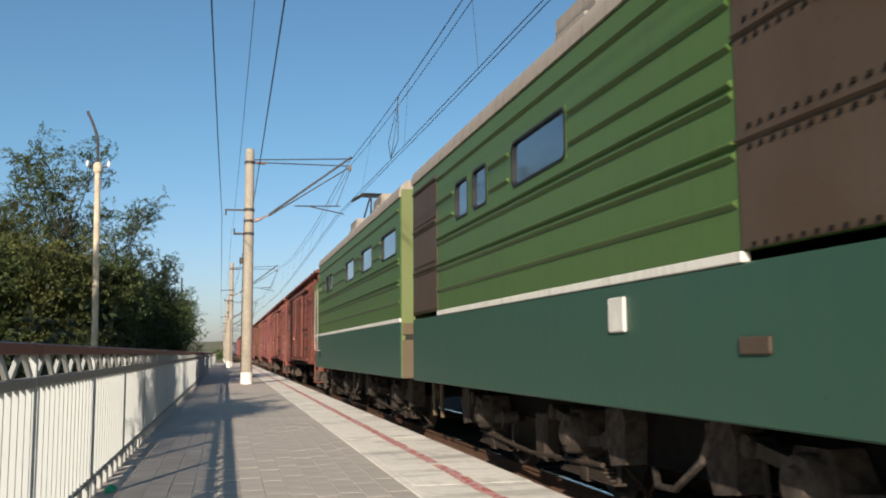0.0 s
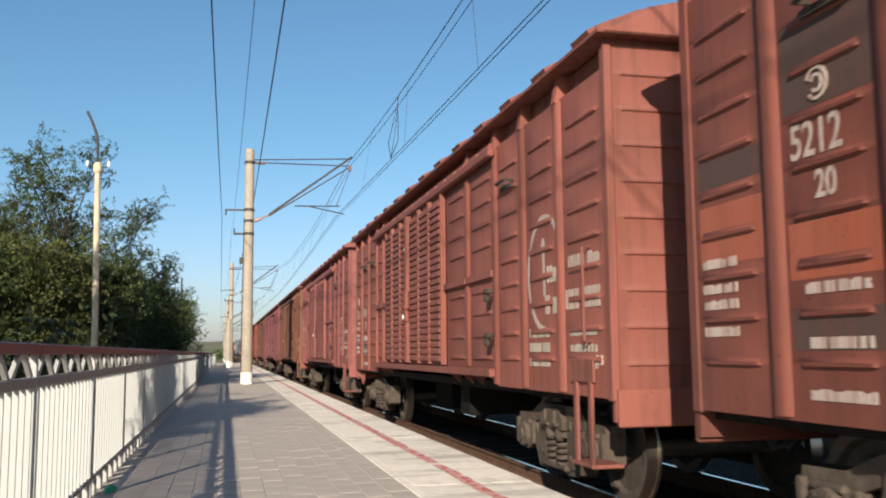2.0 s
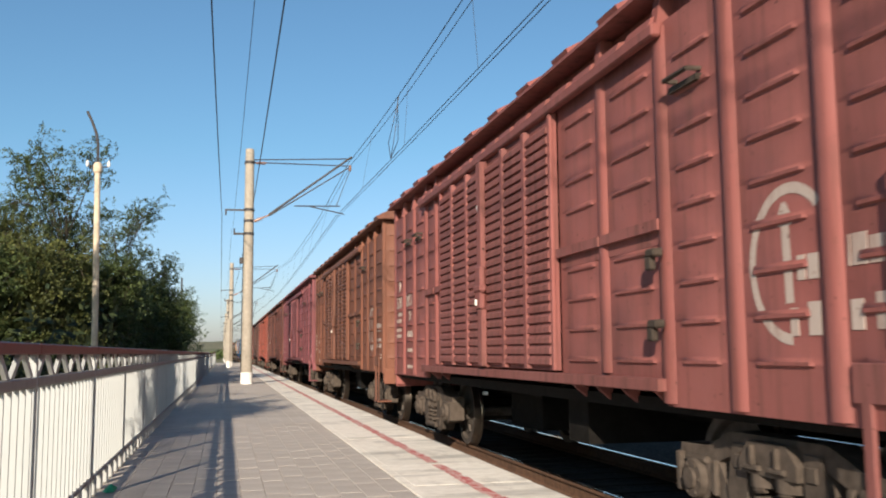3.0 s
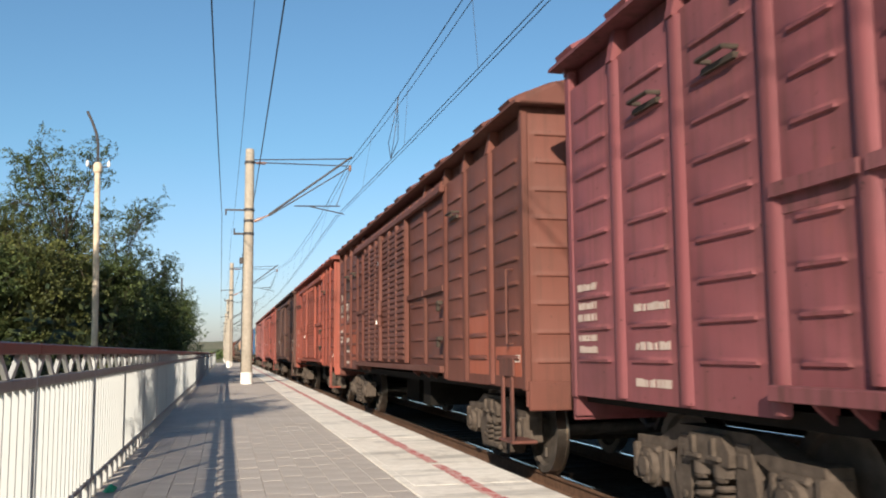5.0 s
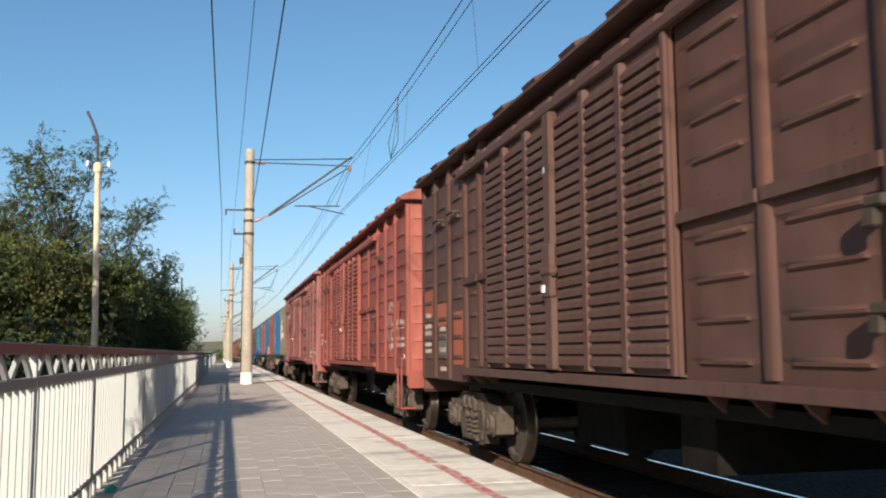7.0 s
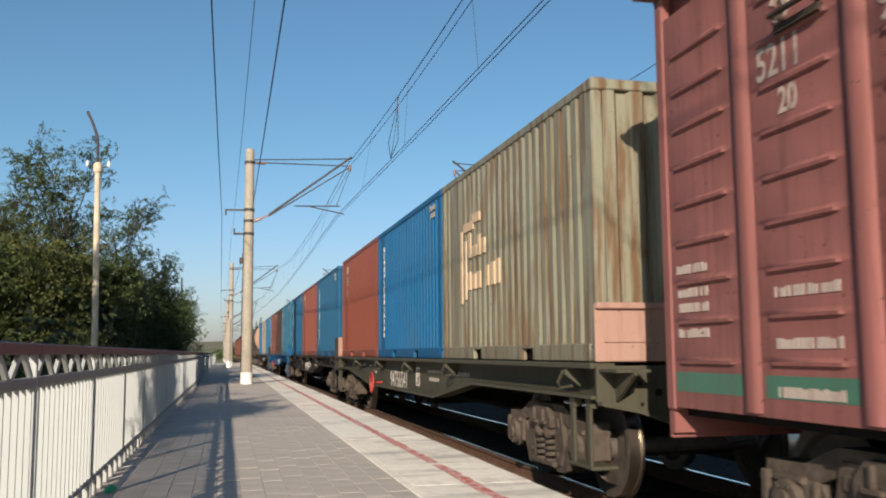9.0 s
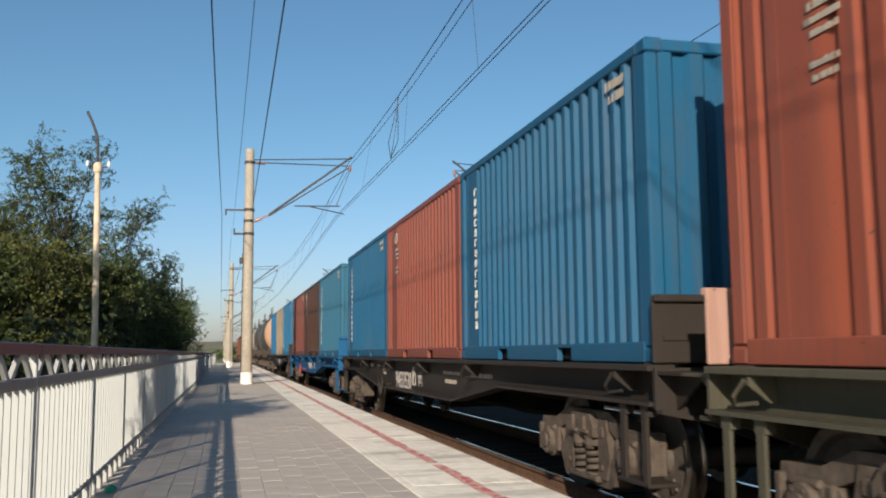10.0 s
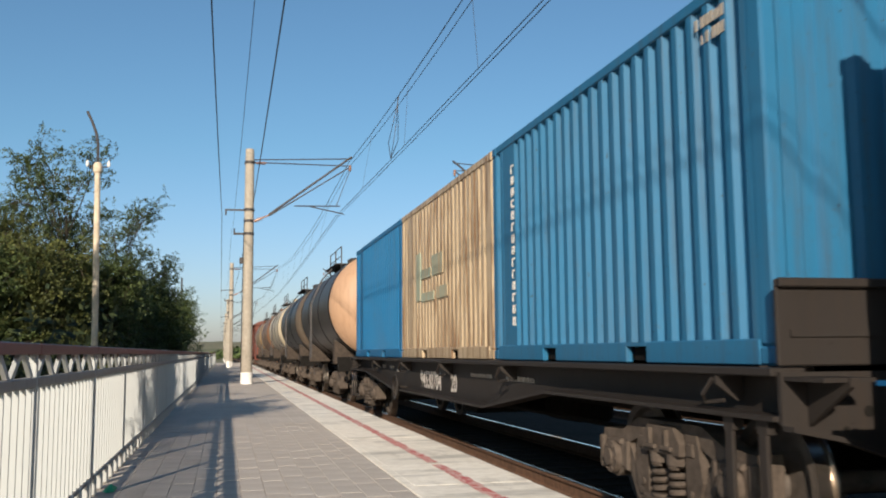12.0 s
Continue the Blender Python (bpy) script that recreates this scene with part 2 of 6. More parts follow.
class Shape:
    """Vertices and faces of one mesh."""

    def __init__(self):
        self.v, self.f = [], []

    def add(self, verts, faces):
        n = len(self.v)
        self.v.extend(verts)
        self.f.extend([tuple(n + i for i in f) for f in faces])
        return self

    def box(self, x0, x1, y0, y1, z0, z1, c=0.0):
        if c <= 0:
            v = [(x, y, z) for x in (x0, x1) for y in (y0, y1) for z in (z0, z1)]
            return self.add(v, [(0, 1, 3, 2), (4, 6, 7, 5), (0, 4, 5, 1), (2, 3, 7, 6), (0, 2, 6, 4), (1, 5, 7, 3)])
        # eight-sided section along the longest way, ends pulled in
        d = (x1 - x0, y1 - y0, z1 - z0)
        k = max(range(3), key=lambda i: d[i])
        o = [i for i in range(3) if i != k]
        lo, hi = (x0, y0, z0), (x1, y1, z1)

        def ring(t, s):
            a0, a1, b0, b1 = lo[o[0]] + s, hi[o[0]] - s, lo[o[1]] + s, hi[o[1]] - s
            e = max(c - s, 0.0) + 0.0005
            pts = [(a0 + e, b0), (a1 - e, b0), (a1, b0 + e), (a1, b1 - e), (a1 - e, b1), (a0 + e, b1), (a0, b1 - e), (a0, b0 + e)]
            out = []
            for a, b in pts:
                q = [0, 0, 0]
                q[k], q[o[0]], q[o[1]] = t, a, b
                out.append(tuple(q))
            return out
        rings = ring(lo[k], c) + ring(lo[k] + c, 0) + ring(hi[k] - c, 0) + ring(hi[k], c)
        f = [tuple(range(7, -1, -1)), tuple(range(24, 32))]
        for r in range(3):
            f += [(r * 8 + i, r * 8 + (i + 1) % 8, r * 8 + 8 + (i + 1) % 8, r * 8 + 8 + i) for i in range(8)]
        return self.add(rings, f)

    def prism(self, profile, axis, t0, t1):
        """A closed outline, pushed along an axis (0, 1 or 2); the outline lists the two other coordinates in order."""
        n, out = len(profile), []
        for t in (t0, t1):
            for a, b in profile:
                q = [a, b]
                q.insert(axis, t)
                out.append(tuple(q))
        return self.add(out, [tuple(range(n)), tuple(range(2 * n - 1, n - 1, -1))] + [(i, (i + 1) % n, n + (i + 1) % n, n + i) for i in range(n)])

    def plate(self, axis, out, back, us, zs, height=None, hole=None):
        """A plate across an axis (0 or 1) with relief: out is its face, back its rear; height(u, z) lifts the face; hole(i, j) leaves a cell open."""
        n, m, base = len(us), len(zs), len(self.v)
        sign = 1.0 if out > back else -1.0
        for face in (0, 1):
            for z in zs:
                for u in us:
                    a = back if face else out + sign * (height(u, z) if height else 0.0)
                    self.v.append((a, u, z) if axis == 0 else (u, a, z))
        full = lambda i, j: 0 <= i < n - 1 and 0 <= j < m - 1 and not (hole and hole(i, j))
        at = lambda face, i, j: base + face * n * m + j * n + i
        for j in range(m - 1):
            for i in range(n - 1):
                if not full(i, j):
                    continue
                for face in (0, 1):
                    self.f.append((at(face, i, j), at(face, i + 1, j), at(face, i + 1, j + 1), at(face, i, j + 1)))
                for p, q, (di, dj) in (((i, j), (i + 1, j), (0, -1)), ((i, j + 1), (i + 1, j + 1), (0, 1)), ((i, j), (i, j + 1), (-1, 0)), ((i + 1, j), (i + 1, j + 1), (1, 0))):
                    if not full(i + di, j + dj):
                        self.f.append((at(0, *p), at(0, *q), at(1, *q), at(1, *p)))
        return self

    def tube(self, pts, r, n=8, r1=None):
        """A round bar along a line of points."""
        pts = [Vector(p) for p in pts]
        r1 = r if r1 is None else r1
        rings = []
        for i, p in enumerate(pts):
            d = (pts[min(i + 1, len(pts) - 1)] - pts[max(i - 1, 0)]).normalized()
            a = d.orthogonal().normalized() if i == 0 else (side - d * side.dot(d)).normalized()
            side = a
            b = d.cross(a)
            rr = r + (r1 - r) * i / max(1, len(pts) - 1)
            rings += [tuple(p + (a * math.cos(q) + b * math.sin(q)) * rr) for q in (2 * math.pi * j / n for j in range(n))]
        f = [(i * n + j, i * n + (j + 1) % n, (i + 1) * n + (j + 1) % n, (i + 1) * n + j) for i in range(len(pts) - 1) for j in range(n)]
        m = len(rings)
        return self.add(rings, f + [tuple(range(n - 1, -1, -1)), tuple(range(m - n, m))])

    def lathe(self, profile, centre, axis=2, n=24):
        """Turn a line of (radius, along) round an axis through centre."""
        o = [i for i in range(3) if i != axis]
        out, f = [], []
        for r, h in profile:
            for j in range(n):
                q = list(centre)
                q[axis] += h
                q[o[0]] += max(r, 0.0005) * math.cos(2 * math.pi * j / n)
                q[o[1]] += max(r, 0.0005) * math.sin(2 * math.pi * j / n)
                out.append(tuple(q))
        for i in range(len(profile) - 1):
            f += [(i * n + j, i * n + (j + 1) % n, (i + 1) * n + (j + 1) % n, (i + 1) * n + j) for j in range(n)]
        m = len(out)
        return self.add(out, f + [tuple(range(n - 1, -1, -1)), tuple(range(m - n, m))])

    def mesh(self, name, material, smooth=True):
        me = bpy.data.meshes.new(name)
        me.from_pydata(self.v, [], self.f)
        bm = bmesh.new()
        bm.from_mesh(me)
        bmesh.ops.recalc_face_normals(bm, faces=bm.faces)
        bm.to_mesh(me)
        bm.free()
        me.materials.append(material)
        if smooth:
            me.shade_smooth()
            me.set_sharp_from_angle(angle=radians(32))
        return me


def part(name, shape, material, parent, label="", at=None):
    ob = new(name, shape if isinstance(shape, bpy.types.Mesh) else shape.mesh(name, material))
    ob.parent = parent
    if at is not None:
        ob.matrix_basis = at
    return tagged(ob, label) if label else ob


def thing(name, label, category, group="", at=None, kind=""):
    ob = new(name)
    ob.empty_display_size = 0.3
    if at is not None:
        ob.matrix_basis = at
    return tagged(ob, label, category, group, kind)


def structure(name, shape, material, label="", category=""):
    return tagged(new(name, shape.mesh(name, material)), label, category, kind="structure")


def rounded(y0, y1, z0, z1, r, n=5):
    """Outline of a rectangle with round corners."""
    out = []
    for cy, cz, a in ((y1 - r, z1 - r, 0), (y0 + r, z1 - r, 90), (y0 + r, z0 + r, 180), (y1 - r, z0 + r, 270)):
        out += [(cy + r * math.cos(radians(a + 90 * i / n)), cz + r * math.sin(radians(a + 90 * i / n))) for i in range(n + 1)]
    return out


def ring_shape(outer, inner, x0, x1):
    """A flat frame between two outlines of the same number of points, between x0 and x1."""
    s, n = Shape(), len(outer)
    s.v = [(x, a, b) for x in (x0, x1) for line in (outer, inner) for a, b in line]
    for i in range(n):
        j = (i + 1) % n
        s.f += [(i, j, n + j, n + i), (2 * n + i, 2 * n + j, 3 * n + j, 3 * n + i), (i, j, 2 * n + j, 2 * n + i), (n + i, n + j, 3 * n + j, 3 * n + i)]
    return s


SIDE = Matrix(((0, 0, -1, 0), (-1, 0, 0, 0), (0, 1, 0, 0), (0, 0, 0, 1)))   # writing on the flank that faces the platform


def lettering(text, size, material, parent, x, y, z, label="", wide=1.0):
    """Flat painted characters on a flank at x, from y on towards the loco, their foot at z."""
    cu = bpy.data.curves.new("lettering", "FONT")
    cu.body, cu.size, cu.extrude, cu.offset = text, size, 0.001, 0.004
    tmp = new("lettering", cu)
    me = bpy.data.meshes.new_from_object(tmp.evaluated_get(bpy.context.evaluated_depsgraph_get()))
    bpy.data.objects.remove(tmp)
    me.materials.clear()
    me.materials.append(material)
    return part("lettering", me, material, parent, label, Matrix.Translation((x, y, z)) @ SIDE @ Matrix.Diagonal((wide, 1, 1, 1)))


def bars(rows, material, parent, x, label=""):
    """Lines of writing too small to read: rows of (y0, y1, z0, z1)."""
    s, rnd = Shape(), random.Random(int(abs(rows[0][0]) * 1000) + len(rows))
    for y0, y1, z0, z1 in rows:
        y = y0
        while y < y1 - 0.01:
            w = min((z1 - z0) * rnd.uniform(0.5, 0.8), y1 - y)
            s.box(x - 0.003, x + 0.002, y, y + w, z0, z1 - rnd.choice((0, 0, 0.15)) * (z1 - z0))
            y += w + (z1 - z0) * rnd.choice((0.12, 0.15, 0.15, 0.5))
    return tagged(part("marking", s, material, parent), label, kind="stuff")


RAIL_Z, TRACK_X = -0.20, 4.45

# ---- ground, tracks, platform ----
LEAN = 0.0052          # the platform closes in on the track by this much per metre


def px(x, y):
    return x + LEAN * y


def build_ground():
    # one sheet to the horizon, with a low far ridge
    s = Shape()
    xs = [-2600, -1200, -500, -200, -80, -30, -10, -2, 20, 40, 90, 250, 600, 1400, 2600]
    ys = [-400, -100, -20, 0, 40, 100, 200, 350, 600, 900, 1200, 1500, 1900, 2400, 3200]
    rnd = random.Random(3)
    for y in ys:
        for x in xs:
            far = max(0.0, min(1.0, (y - 500) / 900))
            z = -0.52 + far * (20 + 6 * math.sin(x * 0.004) + rnd.uniform(-2, 2)) * (1.0 if x < 300 else 0.8)
            s.v.append((x, y, z))
    n = len(xs)
    s.f = [(j * n + i, j * n + i + 1, (j + 1) * n + i + 1, (j + 1) * n + i) for j in range(len(ys) - 1) for i in range(n - 1)]
    structure("ground", s, GROUND, "dry grassy ground with a low far ridge", "ground")
    # ballast bed under two tracks
    s = Shape().prism([(2.2, -0.60), (14.5, -0.60), (13.2, -0.40), (2.6, -0.40)], 1, -80, 700)
    structure("ballast_bed", s, BALLAST, "oily ballast bed under the tracks, train shade put into its dark colour", "ballast")


def build_track(x):
    name = "track_1" if x < 6 else "track_2"
    t = thing(name, "railway track with bright-topped rusty rails", "railway track", kind="structure", at=pose(x, 0, RAIL_Z))
    for g in (-0.7975, 0.7975):
        w = [(-0.066, -0.18), (0.066, -0.18), (0.066, -0.17), (0.012, -0.145), (0.012, -0.05), (0.036, -0.038), (0.036, -0.006), (-0.036, -0.006), (-0.036, -0.038), (-0.012, -0.05), (-0.012, -0.145), (-0.066, -0.17)]
        part("rail", Shape().prism([(g + a, b) for a, b in w], 1, -80, 700), RUST, t)
        part("rail_head", Shape().prism([(g - 0.030, -0.006), (g + 0.030, -0.006), (g + 0.024, 0.0), (g - 0.024, 0.0)], 1, -80, 700), RAIL_TOP, t, "polished steel running surface")
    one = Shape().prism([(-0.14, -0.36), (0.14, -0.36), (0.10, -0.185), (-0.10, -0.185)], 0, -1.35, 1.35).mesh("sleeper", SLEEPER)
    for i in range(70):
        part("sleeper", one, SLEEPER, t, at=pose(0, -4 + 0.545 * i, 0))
    s = Shape()
    for i in range(70, 400):
        y = -4 + 0.545 * i
        s.prism([(y - 0.14, -0.36), (y + 0.14, -0.36), (y + 0.10, -0.185), (y - 0.10, -0.185)], 0, -1.35, 1.35)
    tagged(part("far_sleepers", s, SLEEPER, t), kind="stuff")


P0, P1 = -25.0, 125.0


def build_platform():
    # body of the platform, with a wall to the track, and the paved top laid on it
    s = Shape()
    s.prism([(P0, -0.6), (P1, -0.6), (P1, -0.055), (P0, -0.055)], 0, -1.55, 2.55)
    for i, v in enumerate(s.v):
        s.v[i] = (px(v[0], v[1]), v[1], v[2])
    structure("platform", s, MORTAR, "low concrete platform body with sandy joints", "platform")
    top = thing("edge_strip", "row of whitened concrete slabs along the platform edge", "platform edge", kind="structure")
    for i in range(int((P1 - P0) / 1.5)):
        y = P0 + 1.5 * i
        if y > 112:
            break
        a, b = px(1.635, y), px(2.705, y)
        d = 0.0012 * math.sin(i * 2.3)
        s = Shape().box(a, b, y + 0.0015, y + 1.4985, -0.14, 0.004 + d, 0.002)
        part("slab", s, SLAB, top)
    line = thing("safety_line", "worn red painted safety line on the platform edge", "painted line", kind="structure")
    s, rnd = Shape(), random.Random(5)
    for i in range(560):            # ragged brush strokes, with gaps where feet have rubbed it away
        y = -3 + 0.20 * i
        if rnd.random() < 0.02:
            continue
        a, b, d = rnd.uniform(-0.014, 0.016), rnd.uniform(-0.016, 0.014), rnd.uniform(-0.02, 0.03)
        n = len(s.v)
        s.add([(px(2.088 + a, y), y - 0.02, 0.0095), (px(2.206 + b, y), y + d, 0.0095), (px(2.206 + b, y), y + 0.20 + d, 0.0095), (px(2.088 + a, y), y + 0.18, 0.0095)], [(0, 1, 2, 3)])
    part("paint", s, RED_LINE, line)
    edging = Shape()
    for i in range(140):
        y = P0 + i
        edging.box(px(1.555, y), px(1.632, y), y + 0.002, y + 0.998, -0.10, 0.0065, 0.003)
    structure("edging", edging, SLAB, "narrow whitened edging strip beside the slabs", "edging")
    kerb = Shape().prism([(P0, -0.30), (112, -0.30), (112, 0.006), (P0, 0.006)], 0, -1.30, -1.18)
    kerb.v = [(px(v[0], v[1]), v[1], v[2]) for v in kerb.v]
    structure("kerb", kerb, CONCRETE, "concrete kerb under the fence", "kerb")


def build_pavers():
    """Grey paving blocks in long staggered rows; the near ones are pieces of their own."""
    pav = thing("paving", "grey concrete block paving with sandy joints", "paving", kind="structure")
    one = Shape().box(-0.0985, 0.0985, -0.1985, 0.1985, -0.05, 0.0, 0.002).mesh("paver", PAVER)
    rest, count = Shape(), 0
    for i in range(14):
        x = -1.255 + 0.2 * i + 0.1
        for j in range(int((P1 - P0 - 14) / 0.4)):
            y = P0 + 0.4 * j + (0.2 if i % 2 else 0.0) + 0.07 * math.sin(i * 7.7)
            dz = 0.0012 * math.sin(i * 12.9 + j * 78.2)
            if 6.4 < y < 15 and count < 300 and x > -0.6:
                part("paver", one, PAVER, pav, at=pose(px(x, y), y, dz, 0.15 * math.sin(j * 3.1), 0.15 * math.cos(i * 5 + j)))
                count += 1
            else:
                rest.box(px(x - 0.0985, y), px(x + 0.0985, y), y - 0.1985, y + 0.1985, -0.05, dz)
    tagged(part("paver_field", rest, PAVER, pav), kind="stuff")


def build_fence():
    """White steel fence: top rail, a band of slanted bars, close uprights, feet."""
    span, first = 2.40, -6.33
    bar = Shape().box(-0.017, 0.017, -0.009, 0.009, 0.16, 1.00).mesh("upright", FENCE)
    slant = [Shape().prism([(-0.14, 1.042), (-0.07, 1.042), (0.12, 1.167), (0.05, 1.167)], 0, -0.012, 0.012).mesh("slanted_bar", FENCE),
             Shape().prism([(0.14, 1.042), (0.07, 1.042), (-0.12, 1.167), (-0.05, 1.167)], 0, -0.012, 0.012).mesh("slanted_bar", FENCE)]
    post = Shape().box(-0.022, 0.022, -0.022, 0.022, 0.0, 1.17, 0.005).mesh("post", FENCE)
    foot = Shape().box(-0.03, 0.03, -0.05, 0.05, 0.0, 0.17, 0.008).mesh("foot", FENCE)
    # the middle rail's grey imitates shade on its underside
    rails = {n: Shape().box(*b, 0.006).mesh(n, m) for n, b, m in (
        ("top_rail", (-0.04, 0.04, 0.002, span - 0.002, 1.168, 1.232), FENCE_RED), ("middle_rail", (-0.026, 0.026, 0.032, span - 0.032, 0.985, 1.04), FENCE_GREY),
        ("bottom_rail", (-0.024, 0.024, 0.032, span - 0.032, 0.135, 0.172), FENCE_GREY))}
    made = None
    for k in range(44):
        y = first + span * k
        m = pose(px(-1.07, y), y, 0.004, 0, 0, -math.degrees(LEAN))
        if made is None:
            made = f = thing("fence", "white steel platform fence bay with a dark red handrail", "fence", "platform fence bays", m)
            for n, me in rails.items():
                part(n, me, FENCE, f, "dark red painted handrail" if n == "top_rail" else "")
            part("post", post, FENCE, f)
            for i in range(14):
                part("upright", bar, FENCE, f, at=pose(0, 0.11 + 0.168 * i, 0))
            for i in range(8):
                part("slanted_bar", slant[i % 2], FENCE, f, at=pose(0, 0.19 + 0.288 * i, 0))
            for i in range(6):
                part("foot", foot, FENCE, f, at=pose(0, 0.2 + 0.40 * i, 0))
        else:
            copy_thing(made, m)
    end = thing("fence", "grey end post and return rail of the platform fence", "fence", at=pose(px(-1.07, first + span * 44), first + span * 44, 0.004))
    part("post", Shape().box(-0.05, 0.05, -0.05, 0.05, 0, 1.24, 0.008), FENCE_GREY, end)
    part("rail", Shape().box(-3.5, -0.05, -0.03, 0.03, 1.12, 1.18, 0.006), FENCE_GREY, end)


def build_mast():
    """Concrete catenary mast with a swivel arm over the track; local origin at its foot."""
    m = thing("catenary_mast", "round concrete catenary mast with a whitened foot and steel swivel arm", "catenary mast", "masts along the platform", pose(px(0.78, 36), 36, 0.004))
    part("pole", Shape().lathe([(0.215, 0.42), (0.205, 2), (0.17, 9.1), (0.15, 9.14)], (0, 0, 0), 2, 24), CONCRETE, m)
    part("foot", Shape().lathe([(0.235, 0.0), (0.225, 0.43), (0.215, 0.44)], (0, 0, 0), 2, 24), WHITEWASH, m, "whitewashed foot")
    # swivel arm: two top stays, a slanted tube, a steady arm
    part("stay", Shape().tube([(0.17, 0, 8.72), (4.0, 0, 8.92)], 0.022, 6), STEEL, m)
    part("stay", Shape().tube([(0.17, 0, 8.62), (3.95, 0, 8.62)], 0.022, 6), STEEL, m)
    part("arm", Shape().tube([(0.75, 0, 6.55), (4.02, 0, 9.0)], 0.042, 8), STEEL, m)
    part("arm", Shape().tube([(0.75, 0, 6.50), (3.9, 0, 8.55)], 0.026, 8), STEEL, m)
    part("insulator", Shape().lathe([(0.03, 0.0)] + [(r, 0.02 + 0.03 * i) for i in range(12) for r in ((0.075, 0.04) if i % 2 else (0.04, 0.07))][:20] + [(0.03, 0.46), (0.035, 0.62)], (0, 0, 0), 0, 12), PORCELAIN, m, at=pose(0.20, 0, 6.28, 0, -25, 0))
    part("insulator", Shape().lathe([(0.02, 0)] + [(r, 0.04 + 0.05 * i) for i in range(7) for r in (0.035, 0.075)] + [(0.02, 0.42)], (0.22, 0, 8.6), 0, 12), PORCELAIN, m)
    part("steady_arm", Shape().tube([(1.75, 0, 6.93), (3.55, 0, 6.98)], 0.024, 6).tube([(2.35, 0, 6.93), (3.72, 0, 6.66)], 0.022, 6), STEEL, m)
    part("dropper", Shape().tube([(3.95, 0, 8.45), (3.40, 0, 6.98)], 0.014, 6), STEEL, m)
    part("suspension", Shape().lathe([(0.02, 0), (0.07, 0.03), (0.03, 0.08), (0.07, 0.12), (0.03, 0.17), (0.07, 0.21), (0.02, 0.26)], (3.95, 0, 8.40), 2, 12), PORCELAIN, m)
    # cross-arms on the far side of the pole
    part("cross_arm", Shape().box(-0.92, 0.22, -0.03, 0.03, 6.68, 6.74).tube([(-0.88, 0, 6.7), (-0.88, 0, 6.5)], 0.03, 8), STEEL, m)
    part("cross_arm", Shape().box(-0.58, -0.10, -0.04, 0.04, 5.74, 5.82).tube([(-0.55, 0, 5.8), (-0.55, 0, 5.98)], 0.03, 8), STEEL, m)
    for z in (8.6, 6.72, 6.28, 5.78):
        part("collar", Shape().lathe([(0.205, z - 0.05), (0.205, z + 0.05)], (0, 0, 0), 2, 20), STEEL, m)
    part("lamp_box", Shape().box(-0.34, -0.19, -0.09, 0.09, 4.62, 4.85, 0.02), STEEL, m)
    part("cable", Shape().tube([(-0.18, -0.09, 6.4), (-0.2, -0.1, 5.0), (-0.22, -0.1, 3.4), (-0.225, -0.08, 0.5)], 0.012, 6), RUBBER_AND_UNLIT, m)
    for y in (-10.7, 82.7, 129.4, 176, 223, 270):
        copy_thing(m, pose(0.80, y, 0.004 if y < 120 else -0.52))
    for y in (34.0, 81.0, 128.0):
        copy_thing(m, pose(12.7, y, -0.42, 0, 0, 180))


